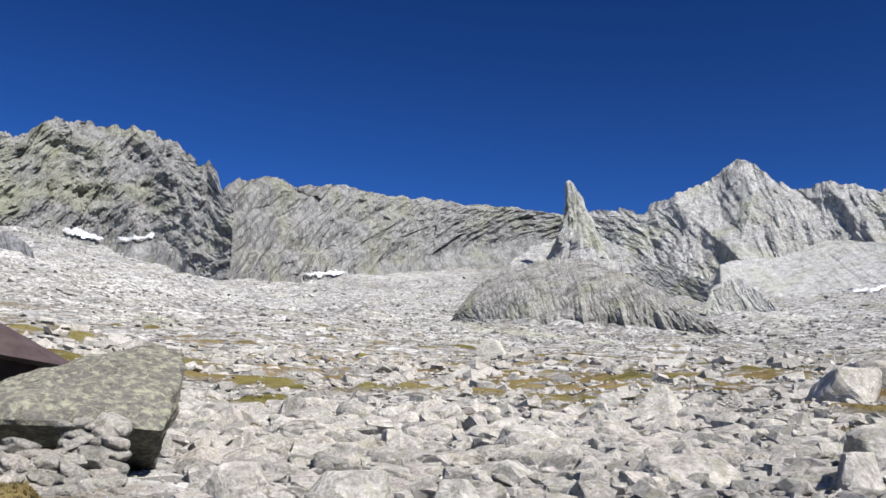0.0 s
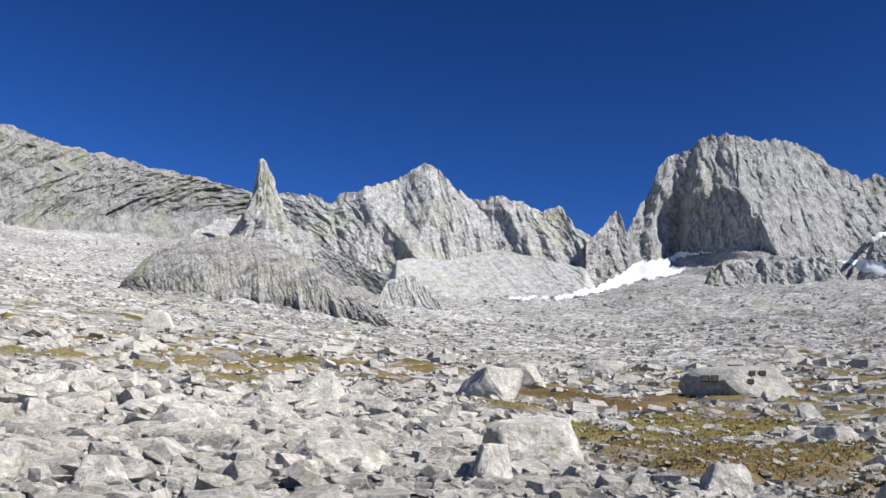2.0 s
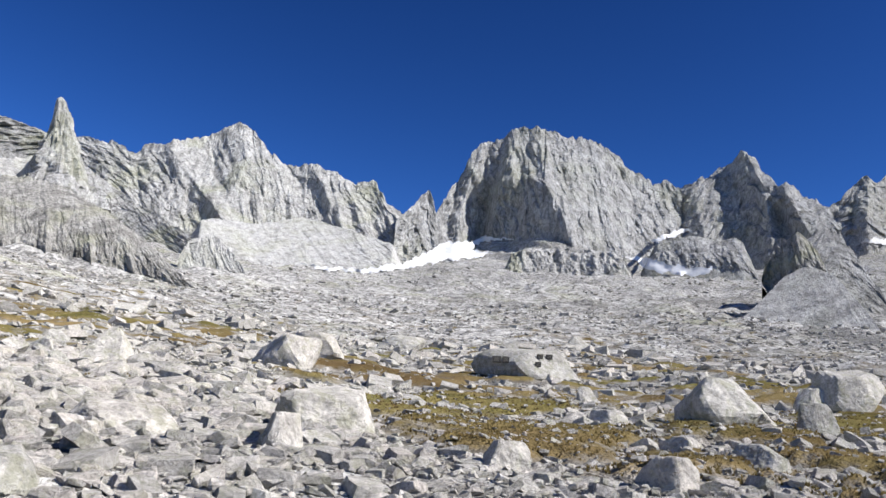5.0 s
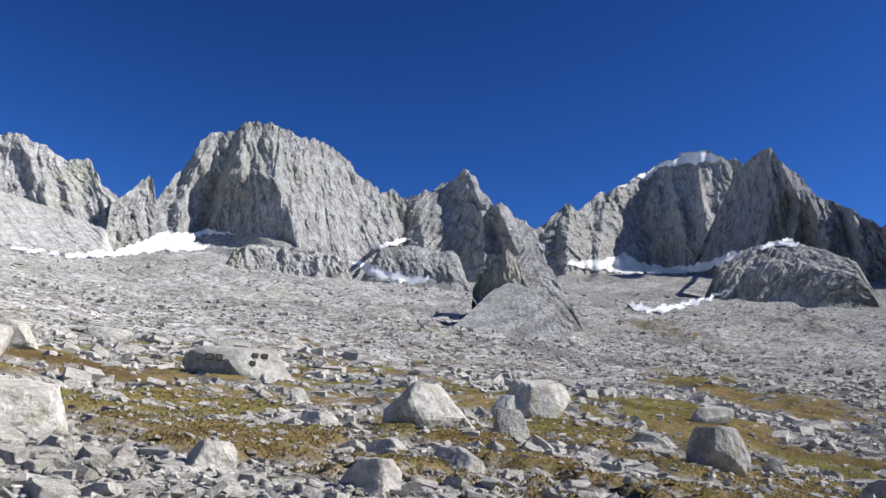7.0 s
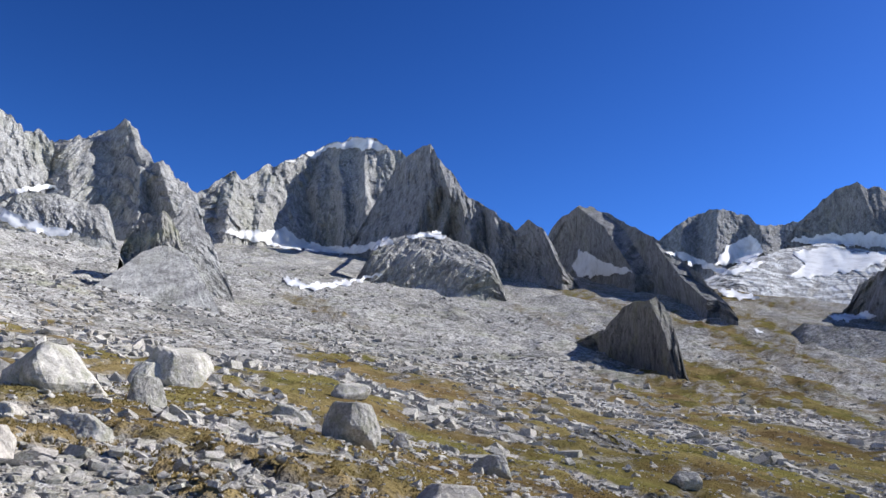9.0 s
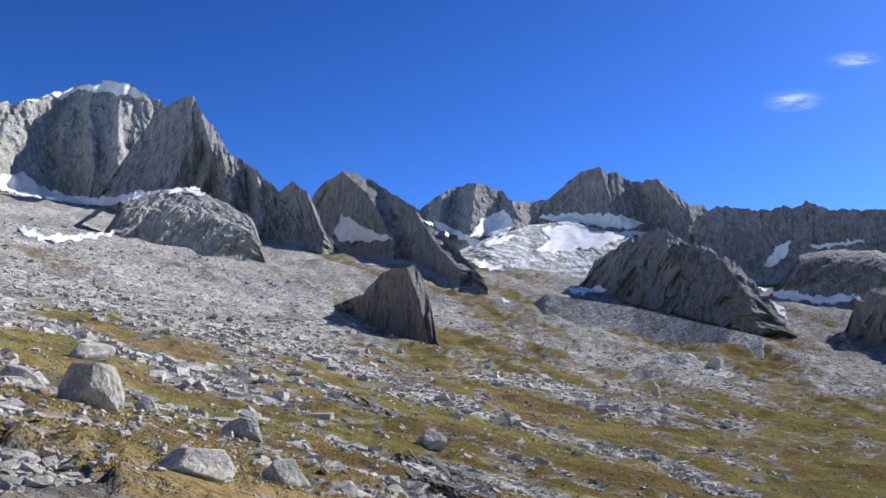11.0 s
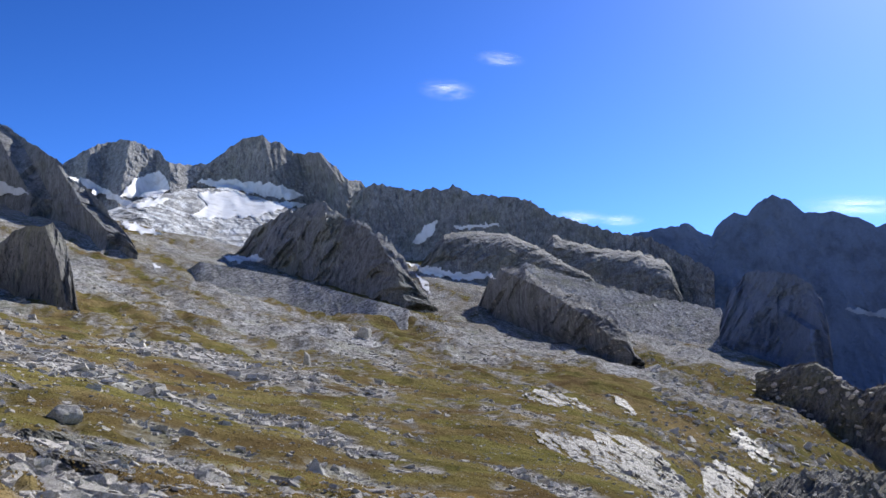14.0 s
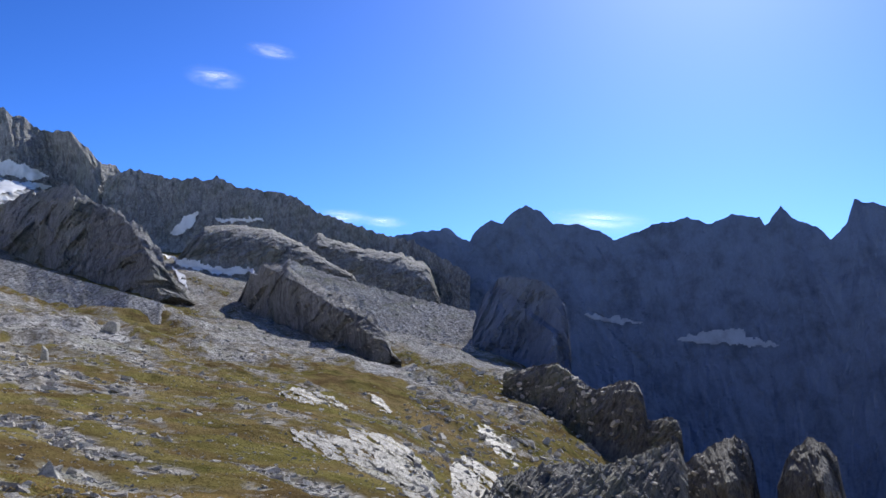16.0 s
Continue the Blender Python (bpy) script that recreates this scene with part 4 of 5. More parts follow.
massif("rock_step", STEP_CREST, STEP_FOOT, GREY_CLIFF, "smooth grey rock step between two snow patches", "rock", rough=0.4, jag=1.0, grain=1.6, bend=1.6, taper=True)
massif("mountain", DARK_CREST, DARK_FOOT, HAZED_CLIFF, "dark serrated mountain wall entirely in shade", rows=90, step=0.1, rough=0.16, jag=0.5)
massif("rock_buttress", BASTION_CREST, BASTION_FOOT, HAZED_CLIFF, "rounded rock buttress at the foot of the dark wall", "rock", rough=0.7, grain=1.2, slant=-0.5, jag=1.2, bend=2.0,
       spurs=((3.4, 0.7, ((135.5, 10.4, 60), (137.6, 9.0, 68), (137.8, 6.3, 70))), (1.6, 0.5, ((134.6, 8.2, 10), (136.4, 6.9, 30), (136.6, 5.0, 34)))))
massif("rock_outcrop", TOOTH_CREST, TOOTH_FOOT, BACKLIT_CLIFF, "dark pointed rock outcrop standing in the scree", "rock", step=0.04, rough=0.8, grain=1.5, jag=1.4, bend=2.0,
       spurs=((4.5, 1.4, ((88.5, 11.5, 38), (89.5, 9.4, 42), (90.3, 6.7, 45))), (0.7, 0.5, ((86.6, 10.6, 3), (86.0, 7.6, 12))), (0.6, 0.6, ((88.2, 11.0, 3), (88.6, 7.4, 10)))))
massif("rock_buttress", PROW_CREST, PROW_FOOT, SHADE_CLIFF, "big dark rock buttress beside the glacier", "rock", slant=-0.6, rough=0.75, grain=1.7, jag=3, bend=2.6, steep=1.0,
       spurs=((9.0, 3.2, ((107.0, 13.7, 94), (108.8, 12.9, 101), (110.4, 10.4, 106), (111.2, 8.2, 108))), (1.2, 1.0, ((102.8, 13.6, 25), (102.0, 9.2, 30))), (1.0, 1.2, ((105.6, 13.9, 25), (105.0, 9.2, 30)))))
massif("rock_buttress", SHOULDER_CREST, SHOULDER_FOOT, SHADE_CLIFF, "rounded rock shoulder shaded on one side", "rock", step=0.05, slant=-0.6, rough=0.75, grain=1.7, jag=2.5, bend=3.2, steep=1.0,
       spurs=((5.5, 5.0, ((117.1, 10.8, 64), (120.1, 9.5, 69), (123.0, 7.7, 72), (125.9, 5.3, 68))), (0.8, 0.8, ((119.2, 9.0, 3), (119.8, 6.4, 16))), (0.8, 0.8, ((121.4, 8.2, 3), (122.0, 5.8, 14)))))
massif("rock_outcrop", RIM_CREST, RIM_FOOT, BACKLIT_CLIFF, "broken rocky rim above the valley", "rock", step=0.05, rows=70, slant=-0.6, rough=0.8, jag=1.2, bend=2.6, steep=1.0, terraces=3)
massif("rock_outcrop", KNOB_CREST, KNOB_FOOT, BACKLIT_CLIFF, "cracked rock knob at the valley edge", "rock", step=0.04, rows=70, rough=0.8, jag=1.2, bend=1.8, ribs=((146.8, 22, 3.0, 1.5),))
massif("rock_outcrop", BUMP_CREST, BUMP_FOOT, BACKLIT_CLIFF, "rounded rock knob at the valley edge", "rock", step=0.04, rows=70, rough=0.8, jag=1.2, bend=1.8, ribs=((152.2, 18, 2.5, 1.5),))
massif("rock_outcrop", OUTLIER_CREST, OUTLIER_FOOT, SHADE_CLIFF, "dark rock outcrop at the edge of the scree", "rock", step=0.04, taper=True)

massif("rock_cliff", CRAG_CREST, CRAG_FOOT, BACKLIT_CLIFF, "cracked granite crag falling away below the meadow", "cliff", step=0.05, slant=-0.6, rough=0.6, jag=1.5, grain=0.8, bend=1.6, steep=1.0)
massif("rock_slope", FOOT_SLAB_CREST, FOOT_SLAB_FOOT, SLAB_ROCK, "smooth pale granite slabs at the foot of the peak", "rock slope", rough=0.16, slant=0.4, jag=0.5, steep=1.0, taper=True)
massif("rock_slope", RIBBED_CREST, RIBBED_FOOT, PALE_CLIFF, "ribbed pale rock step below the dome", "rock slope", rough=0.4, jag=0.8, terraces=2, taper=True)
massif("moraine", MORAINE_CREST, MORAINE_FOOT, GROUND, "long grey moraine ridge of fine scree", "moraine", rough=0.2, jag=0.25, bend=0.9, steep=1.0, taper=True)


def needle(name, x, y, z, height, label):
    """A leaning rock needle with a blunt head on a widening foot."""
    levels, sides = 60, 48
    v = np.linspace(0, 1, levels)[:, None]
    a = np.linspace(0, 2 * math.pi, sides + 1)[None]
    width = np.interp(v, (0, 0.3, 0.545, 0.75, 0.93, 0.975, 1.0), (0.42, 0.25, 0.14, 0.085, 0.045, 0.035, 0.008)) * height
    lean = np.interp(v, (0, 0.5, 0.75, 1.0), (0.05, 0.06, 0.035, -0.005)) * height
    r = width * (1 + 0.3 * facets(a * 1.9 + 3, v * 3, 5) + 0.12 * facets(a * 5, v * 9 + 2, 8) + 0.12 * fbm(a * 2, v * 6, 5))
    r[:, -1] = r[:, 0]
    side = Vector((y, -x)).normalized()
    px, py = x + lean * side[0] + r * np.cos(a), y + lean * side[1] + r * np.sin(a)
    return tagged(sheet(name, np.stack([px, py, z + v * height + 0 * a], -1), PALE_CLIFF, False), label, "rock needle")


needle("rock_needle", 187, 1223, 270, 167, "tall slender granite needle standing on the ridge")

# ---- snow, lying on rock and scree ----
bpy.context.view_layer.update()
EYE_POINT = Vector((0, 0, EYE))


def ray_hit(bearing, up):
    b, e = radians(bearing), radians(up)
    way = Vector((math.sin(b) * math.cos(e), math.cos(b) * math.cos(e), math.sin(e)))
    hit, place, normal, *_ = scene.ray_cast(bpy.context.evaluated_depsgraph_get(), EYE_POINT, way)
    return place - way * min(6.0, 0.005 * place.length) if hit else None


def inside(poly, x, y):
    odd = False
    for (x0, y0), (x1, y1) in zip(poly, poly[1:] + poly[:1]):
        if (y0 > y) != (y1 > y) and x < (x1 - x0) * (y - y0) / (y1 - y0) + x0:
            odd = not odd
    return odd


def drape(name, outline, material, label, category, group, soften=4, relief=0.0, torn=0.0):
    """A thin cover lying on the land inside the outline, its rim uneven."""
    xs, ys = [p[0] for p in outline], [p[1] for p in outline]
    step = 0.05 if torn else 0.07 if max(xs) - min(xs) > 1.5 else 0.04
    cols, rows = int((max(xs) - min(xs)) / step) + 3, int((max(ys) - min(ys)) / step) + 3
    wob = lambda u, w: 0.2 * noise.noise((u * 2.3, w * 3.0, 1.5)) + 0.07 * noise.noise((u * 6.0, w * 7.0, 4.5))
    marked = [(i, j) for i in range(cols) for j in range(rows)
              if inside(list(outline), min(xs) + (i - 0.5) * step + wob(i * step, j * step), min(ys) + (j - 0.5) * step + wob(j * step, i * step))]
    if torn:
        gap = lambda u, w: noise.fractal(((w + 0.65 * u) * 2.6, (u - w) * 0.45, xs[0]), 0.6, 2.1, 4)
        marked = [(i, j) for i, j in marked if gap(i * step, j * step) < torn]
    corners = sorted({(i + a, j + b) for i, j in marked for a in (0, 1) for b in (0, 1)})
    reach = {}
    for q in corners:
        place = ray_hit(min(xs) + (q[0] - 1) * step, min(ys) + (q[1] - 1) * step)
        if place is not None:
            reach[q] = place.length
    first = dict(reach)
    around = [(a, b) for a in (-1, 0, 1) for b in (-1, 0, 1)]
    for turn in range(soften):
        old = dict(reach)
        for q in old:
            near = [old[q[0] + a, q[1] + b] for a, b in around if (q[0] + a, q[1] + b) in old]
            reach[q] = min(near) if turn == 0 else sum(near) / len(near)
    reach = {q: min(d, first[q]) for q, d in reach.items()}
    spot_of, points, faces = {}, [], []
    for q, d in reach.items():
        b, e = radians(min(xs) + (q[0] - 1) * step), radians(min(ys) + (q[1] - 1) * step)
        way = Vector((math.sin(b) * math.cos(e), math.cos(b) * math.cos(e), math.sin(e)))
        place = EYE_POINT + way * d
        spot_of[q] = len(points)
        points.append(place - way * relief * (0.5 + noise.noise((q[1] + 0.65 * q[0], (q[0] - q[1]) * 0.1, xs[0])) + 0.6 * noise.noise(place * 0.9)))
    for i, j in marked:
        ring = [(i, j), (i + 1, j), (i + 1, j + 1), (i, j + 1)]
        if all(q in spot_of for q in ring):
            faces.append([spot_of[q] for q in ring])
    if len(faces) < 3:
        return
    ob = mesh_object(name, np.array([tuple(p) for p in points]), np.array(faces), material, True)
    tagged(ob, label, category, group=group)


SNOW_PATCHES = [
    ((24.3, 11.4), (26.2, 11.2), (28.8, 11.3), (31.5, 11.9), (33.1, 12.8), (34.2, 13.5), (35.2, 13.4), (36.6, 13.9), (38.7, 13.8), (36.7, 13.6), (35.7, 13.1), (37.4, 12.9), (36.7, 12.6), (34.1, 12.2), (31.8, 11.6), (29.2, 11.1), (26.2, 10.9)),
    ((45.8, 12.9), (47.4, 12.8), (48.7, 12.4), (50.7, 12.2), (51.4, 12.3), (51.5, 12.0), (50.4, 11.7), (48.4, 11.8), (47.0, 12.3)),
    ((60.0, 13.6), (62.6, 13.9), (64.2, 14.3), (65.5, 13.7), (66.9, 13.4), (68.7, 13.6), (71.2, 14.4), (71.5, 14.1), (69.8, 13.4), (68.0, 13.0), (66.2, 13.1), (64.1, 13.0), (62.2, 13.2)),
]
SNOW_PATCHES += [
    ((64.5, 11.2), (66.2, 10.9), (68.7, 11.4), (70.8, 12.1), (70.9, 12.0), (69.0, 11.2), (66.6, 10.5), (64.8, 10.7)),
    ((72.2, 14.6), (73.9, 15.1), (75.2, 14.8), (74.9, 14.6), (73.5, 14.7), (72.5, 14.4)),
    ((62.5, 18.1), (65.1, 19.4), (66.6, 20.0), (68.0, 20.6), (69.1, 20.8), (70.4, 20.4), (70.9, 20.2), (69.8, 20.0), (68.0, 19.9), (66.6, 19.8), (65.7, 19.0), (65.1, 19.1), (63.6, 18.4)),
    ((110.9, 10.9), (112.6, 10.7), (114.4, 10.4), (116.8, 10.5), (117.0, 10.2), (114.5, 9.9), (112.2, 10.3)),
    ((111.3, 12.2), (112.4, 13.5), (113.1, 13.8), (112.9, 13.0), (111.8, 12.1)),
    ((114.0, 13.4), (117.2, 13.7), (117.2, 13.5), (114.4, 13.2)),
]
SNOW_PATCHES += [
    ((111.7, 10.4), (112.4, 9.7), (112.8, 8.8), (112.6, 8.9), (112.0, 9.7)),
    ((144.1, 6.5), (146.3, 7.0), (148.0, 7.2), (148.6, 6.5), (150.3, 6.2), (149.9, 6.0), (147.6, 6.1), (145.6, 6.2)),
    ((138.3, 8.1), (140.4, 7.9), (142.2, 7.5), (140.8, 7.4), (139.0, 7.8)),
    ((83.5, 13.4), (84.0, 14.5), (85.7, 13.7), (87.6, 13.2), (86.2, 12.9), (83.9, 12.7)),
    ((-24.4, 15.3), (-23.0, 15.3), (-21.8, 14.9), (-22.5, 14.7), (-24.0, 15.0)),
    ((-21.2, 15.0), (-19.0, 15.4), (-19.0, 15.2), (-20.8, 14.8)),
    ((-9.5, 13.4), (-7.3, 13.7), (-6.2, 13.5), (-8.1, 13.3)),
    ((94.8, 10.0), (95.5, 9.6), (95.1, 9.4)),
    ((92.8, 12.2), (94.6, 12.0), (95.4, 11.7), (94.6, 11.5), (93.1, 11.8)),
]
SNOW_PATCHES += [
    ((99.0, 10.7), (101.3, 10.8), (102.0, 10.5), (99.7, 10.3)),
    ((47.4, 13.9), (49.5, 14.7), (50.3, 14.5), (48.8, 14.2), (47.8, 13.7)),
    ((97.1, 15.2), (99.4, 15.5), (102.4, 15.5), (104.0, 14.9), (103.2, 14.6), (100.9, 14.7), (98.7, 14.8)),
    ((97.3, 14.5), (99.4, 14.8), (101.0, 14.3), (103.6, 14.5), (104.4, 14.3), (102.9, 14.0), (101.0, 13.3), (98.8, 12.9), (96.9, 12.9), (97.9, 13.7)),
    ((89.4, 14.6), (90.8, 14.4), (92.3, 13.8), (93.4, 13.4), (94.9, 13.8), (95.7, 13.9), (94.9, 13.4), (93.1, 13.1), (91.2, 13.7)),
    ((92.5, 13.6), (93.3, 14.8), (94.8, 15.6), (95.6, 14.7), (94.9, 13.9)),
]
SLAB_PATCHES = [
    ((119.6, 0.5), (121.0, 0.3), (123.6, -0.1), (126.1, -0.5), (127.8, -1.3), (129.0, -2.6), (129.3, -3.6), (128.1, -3.5), (125.7, -2.5), (123.2, -1.7), (121.1, -0.8), (120.0, -0.2)),
    ((131.5, 0.7), (132.3, 0.7), (133.6, -0.2), (134.4, -1.4), (134.3, -1.7), (133.3, -1.0), (132.3, -0.1)),
    ((118.8, 2.6), (119.9, 3.0), (121.7, 2.7), (122.8, 2.2), (123.5, 1.8), (122.1, 1.9), (120.3, 2.1)),
    ((92.1, -1.0), (93.9, -1.1), (95.2, -2.1), (95.0, -2.9), (93.5, -2.6), (92.2, -2.3)),
    ((88.4, -0.5), (91.5, -0.5), (94.4, -1.3), (95.2, -2.3), (93.1, -3.1), (90.3, -2.5)),
    ((82.6, 3.7), (84.6, 3.5), (87.1, 2.8), (89.2, 2.0), (88.5, 1.8), (85.7, 2.3), (83.0, 3.2)),
]
SLAB_PATCHES += [
    ((129.8, -1.6), (130.9, -0.9), (132.7, -2.0), (133.7, -3.2), (134.0, -3.8), (130.2, -4.0)),
    ((123.2, 0.5), (125.4, 0.3), (127.4, -0.6), (128.5, -2.1), (129.2, -3.7), (127.7, -3.9), (126.2, -2.4), (124.0, -0.9)),
    ((131.5, 1.0), (132.6, 0.6), (134.0, -0.8), (133.7, -1.3), (132.2, -0.3)),
    ((124.6, 2.8), (125.7, 2.3), (126.2, 1.6), (125.5, 1.6), (124.8, 2.3)),
    ((56.5, 8.5), (59.1, 8.5), (62.0, 7.3), (61.7, 7.0), (59.1, 7.7), (56.9, 8.1)),
]
# copy of the snow for the dark wall, dimmed and blued to hold shade and haze
SHADED_SNOW = SNOW.copy()
SHADED_SNOW.name = "shaded_snow"
for slot, grey in zip(next(q for q in SHADED_SNOW.node_tree.nodes if q.type == "VALTORGB").color_ramp.elements, (0.25, 0.36, 0.44)):
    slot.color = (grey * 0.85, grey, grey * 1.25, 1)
for patch in SNOW_PATCHES:
    drape("snowfield", patch, SHADED_SNOW if patch[0][0] > 136 else SNOW, "patch of old white snow lying on the rocks", "snow", "snow patches")
for patch in SLAB_PATCHES:
    drape("rock_slab", patch, POLISHED_ROCK, "pale ice-polished granite slab set in the turf", "rock slab", "polished slabs", 0, 0.4, 0.3)


# ---- boulders and rubble ----
def hull(points):
    bm = bmesh.new()
    for p in points:
        bm.verts.new(p)
    out = bmesh.ops.convex_hull(bm, input=bm.verts)
    bmesh.ops.delete(bm, geom=list({g for g in out["geom_interior"] + out["geom_unused"] if isinstance(g, bmesh.types.BMVert)}), context="VERTS")
    bmesh.ops.triangulate(bm, faces=bm.faces)
    bmesh.ops.recalc_face_normals(bm, faces=bm.faces)
    return bm


def rock_points(rng, count, boxy):
    """Points on a rough block about 1 across; boxy near 1 gives flat sides."""
    p = rng.normal(size=(count, 3))
    p /= np.max(np.abs(p), axis=1, keepdims=True) * boxy + np.linalg.norm(p, axis=1, keepdims=True) * (1 - boxy)
    p *= rng.uniform(0.8, 1.0, size=(count, 1)) * 0.5
    return p * np.array((1.0, rng.uniform(0.6, 0.95), rng.uniform(0.38, 0.75)))


def split_block(rng, chips):
    """A block with slanting sides, some of its corners broken off."""
    size = np.array((1.0, rng.uniform(0.55, 0.95), rng.uniform(0.3, 0.6)))
    signs = [np.array((a, b, c)) for a in (-1, 1) for b in (-1, 1) for c in (-1, 1)]
    corner = {tuple(s): (s * 0.5 + rng.uniform(-0.08, 0.08, 3)) * size for s in signs}
    broken = rng.permutation(8)[:chips]
    points = []
    for k, s in enumerate(signs):
        p = corner[tuple(s)]
        if k not in broken:
            points.append(p)
            continue
        for axis in range(3):
            q = s.copy()
            q[axis] *= -1
            points.append(p + (corner[tuple(q)] - p) * rng.uniform(0.12, 0.5))
    return points


def as_arrays(bm):
    bm.verts.index_update()
    points = np.array([v.co[:] for v in bm.verts])
    faces = np.array([[v.index for v in f.verts] for f in bm.faces])
    return points, faces


def solid_from(shell, level, wear, seed):
    """The convex shell of a stone remade as an even mesh with uneven faces."""
    planes = [(f.normal.copy(), f.normal.dot(f.verts[0].co)) for f in shell.faces]
    n = np.array([p[0][:] for p in planes])
    off = np.array([max(p[1], 0.01) for p in planes])
    shell.free()
    bm = bmesh.new()
    bmesh.ops.create_icosphere(bm, subdivisions=level, radius=1.0)
    for v in bm.verts:
        w = v.co.normalized()
        reach = np.sort(off / np.maximum(n @ np.array(w[:]), 0.02))
        p = w * float(reach[0] * (1 - 0.025 * math.exp(-(reach[1] - reach[0]) / reach[0] * 25)))
        v.co = p + w * wear * noise.fractal(p * 1.6 + Vector((seed, 0, 0)), 0.65, 2.1, 6)
    return bm


def cut_rock(rng, planes, level, flat=0.6, wear=0.03):
    """A ball about 1 across cut by planes to an angular stone, its faces uneven."""
    bm = bmesh.new()
    bmesh.ops.create_icosphere(bm, subdivisions=level, radius=1.0)
    way = np.array([v.co[:] for v in bm.verts])
    n = rng.normal(size=(planes, 3))
    n = np.vstack([n / np.linalg.norm(n, axis=1, keepdims=True), (0, 0, 1), (0, 0, -1)])
    off = np.append(rng.uniform(0.3, 0.46, planes), (0.3, 0.3))
    dist = off[None] / np.maximum(way @ n.T, 0.05)
    near = np.sort(dist, 1)
    size = np.array((1.1, rng.uniform(0.7, 1.0), flat * rng.uniform(0.85, 1.3)))
    shift = rng.uniform(0, 50)
    for v, w, r in zip(bm.verts, way, np.minimum(near[:, 0], 0.62) - 0.02 * np.exp(-(near[:, 1] - near[:, 0]) * 30)):
        p = Vector(w * r)
        p *= 1 + wear * noise.fractal(p * 5 + Vector((shift, 0, 0)), 0.7, 2.1, 4)
        v.co = (p.x * size[0], p.y * size[1], p.z * size[2])
    return bm


rng = np.random.RandomState(11)
FINE, COARSE, CHIPS = [], [], []
for k in range(16):
    FINE.append(as_arrays(hull(split_block(rng, 3 + k % 5) if k % 3 == 0 else rock_points(rng, 19, 0.62))))
for k in range(10):
    COARSE.append(as_arrays(hull(split_block(rng, k % 2) if k % 3 == 0 else rock_points(rng, 10, 0.6))))
for k in range(8):
    CHIPS.append(as_arrays(hull(rock_points(rng, 7, 0.5))))


def turns(rng, count, wild):
    """Rotation matrices: any heading, a tilt of about wild radians."""
    h, a, b = rng.uniform(0, 6.283, count), rng.normal(0, wild, count), rng.normal(0, wild, count)
    ch, sh, ca, sa, cb, sb = np.cos(h), np.sin(h), np.cos(a), np.sin(a), np.cos(b), np.sin(b)
    z, o = np.zeros(count), np.ones(count)
    rz = np.stack([ch, -sh, z, sh, ch, z, z, z, o], 1).reshape(-1, 3, 3)
    rx = np.stack([o, z, z, z, ca, -sa, z, sa, ca], 1).reshape(-1, 3, 3)
    ry = np.stack([cb, z, sb, z, o, z, -sb, z, cb], 1).reshape(-1, 3, 3)
    return rz @ rx @ ry


REACH_BEARINGS = (-38, 27, 55, 67, 79, 88, 101, 116, 127, 137, 160)
REACH = (9.0, 8.3, 9.3, 10.0, 14.5, 15.5, 23, 34, 44, 58, 70)


def scatter(rng, count, r0, r1, small, large, b0=-38.0, b1=158.0, bare=0.97):
    """Places and sizes of stones on the scree between two distances (sizes as a share of the distance); few where turf grows."""
    b = rng.uniform(b0, b1, count)
    low = np.maximum(r0, np.interp(b, REACH_BEARINGS, REACH))
    r = low * (r1 / low) ** rng.uniform(size=count)
    g = grassiness(b, r)
    x, y = r * np.sin(np.radians(b)), r * np.cos(np.radians(b))
    clump = 0.8 * fbm(x * 0.16 + 9, y * 0.16, 3)
    clear = (b < -15.5) & (r < 17) & (r > 10.8) | (b < -23) & (r < 21) & (r > 10.8)
    clear &= large > 0.02
    keep = (low < r1) & ~clear & (rng.uniform(size=count) > np.clip((g - 0.4 + 0.2 * clump) * 6, 0.0, bare)) & (r < 150 + 12 * np.abs(145 - b))
    x, y, r, b, g = x[keep], y[keep], r[keep], b[keep], g[keep]
    size = r * small * (large / small) ** (rng.uniform(size=len(r)) ** 2.2)
    size = np.where((b < -15.5) & (r < 14), np.minimum(size, 0.22), size) * np.where(g > 0.47, 0.6, 1.0)
    size *= np.clip(1.35 - np.clip(b - 60, 0, 60) / 90, 0.6, 1.0) * np.where(r < 45, np.interp(b, (20, 36), (1.0, 0.64)), 1.0)
    return x, y, lie(b, r) + size * np.where(g > 0.42, 0.02, 0.1), size, r


def pile(name, shapes, x, y, z, size, rng, label, wild=0.28, material=None):
    """Many stones joined in one mesh."""
    turn = turns(rng, len(x), wild)
    stretch = rng.uniform(0.75, 1.25, (len(x), 3)) * np.array((1, 1, 0.78))
    which = rng.randint(0, len(shapes), len(x))
    points, faces, base = [], [], 0
    for k, (p, f) in enumerate(shapes):
        m = np.where(which == k)[0]
        q = (p[None] * stretch[m][:, None] * size[m][:, None, None]) @ turn[m].transpose(0, 2, 1)
        q += np.stack([x[m], y[m], z[m]], 1)[:, None]
        points.append(q.reshape(-1, 3))
        faces.append((f[None] + base + (np.arange(len(m)) * len(p))[:, None, None]).reshape(-1, 3))
        base += len(m) * len(p)
    ob = mesh_object(name, np.vstack(points), np.vstack(faces), material or RUBBLE)
    return tagged(ob, label, "rubble", kind="stuff")


x, y, z, size, r = scatter(rng, 24000, 8, 34, 0.011, 0.05, bare=0.84)
order = np.argsort(r - 30 * size)
chosen = order[:280]
rest = np.setdiff1d(np.arange(len(x)), chosen)
pile("near_rubble", FINE, x[rest], y[rest], z[rest], size[rest], rng, "pale granite stones of all sizes strewn over the slope")
BOULDER_MESHES = []
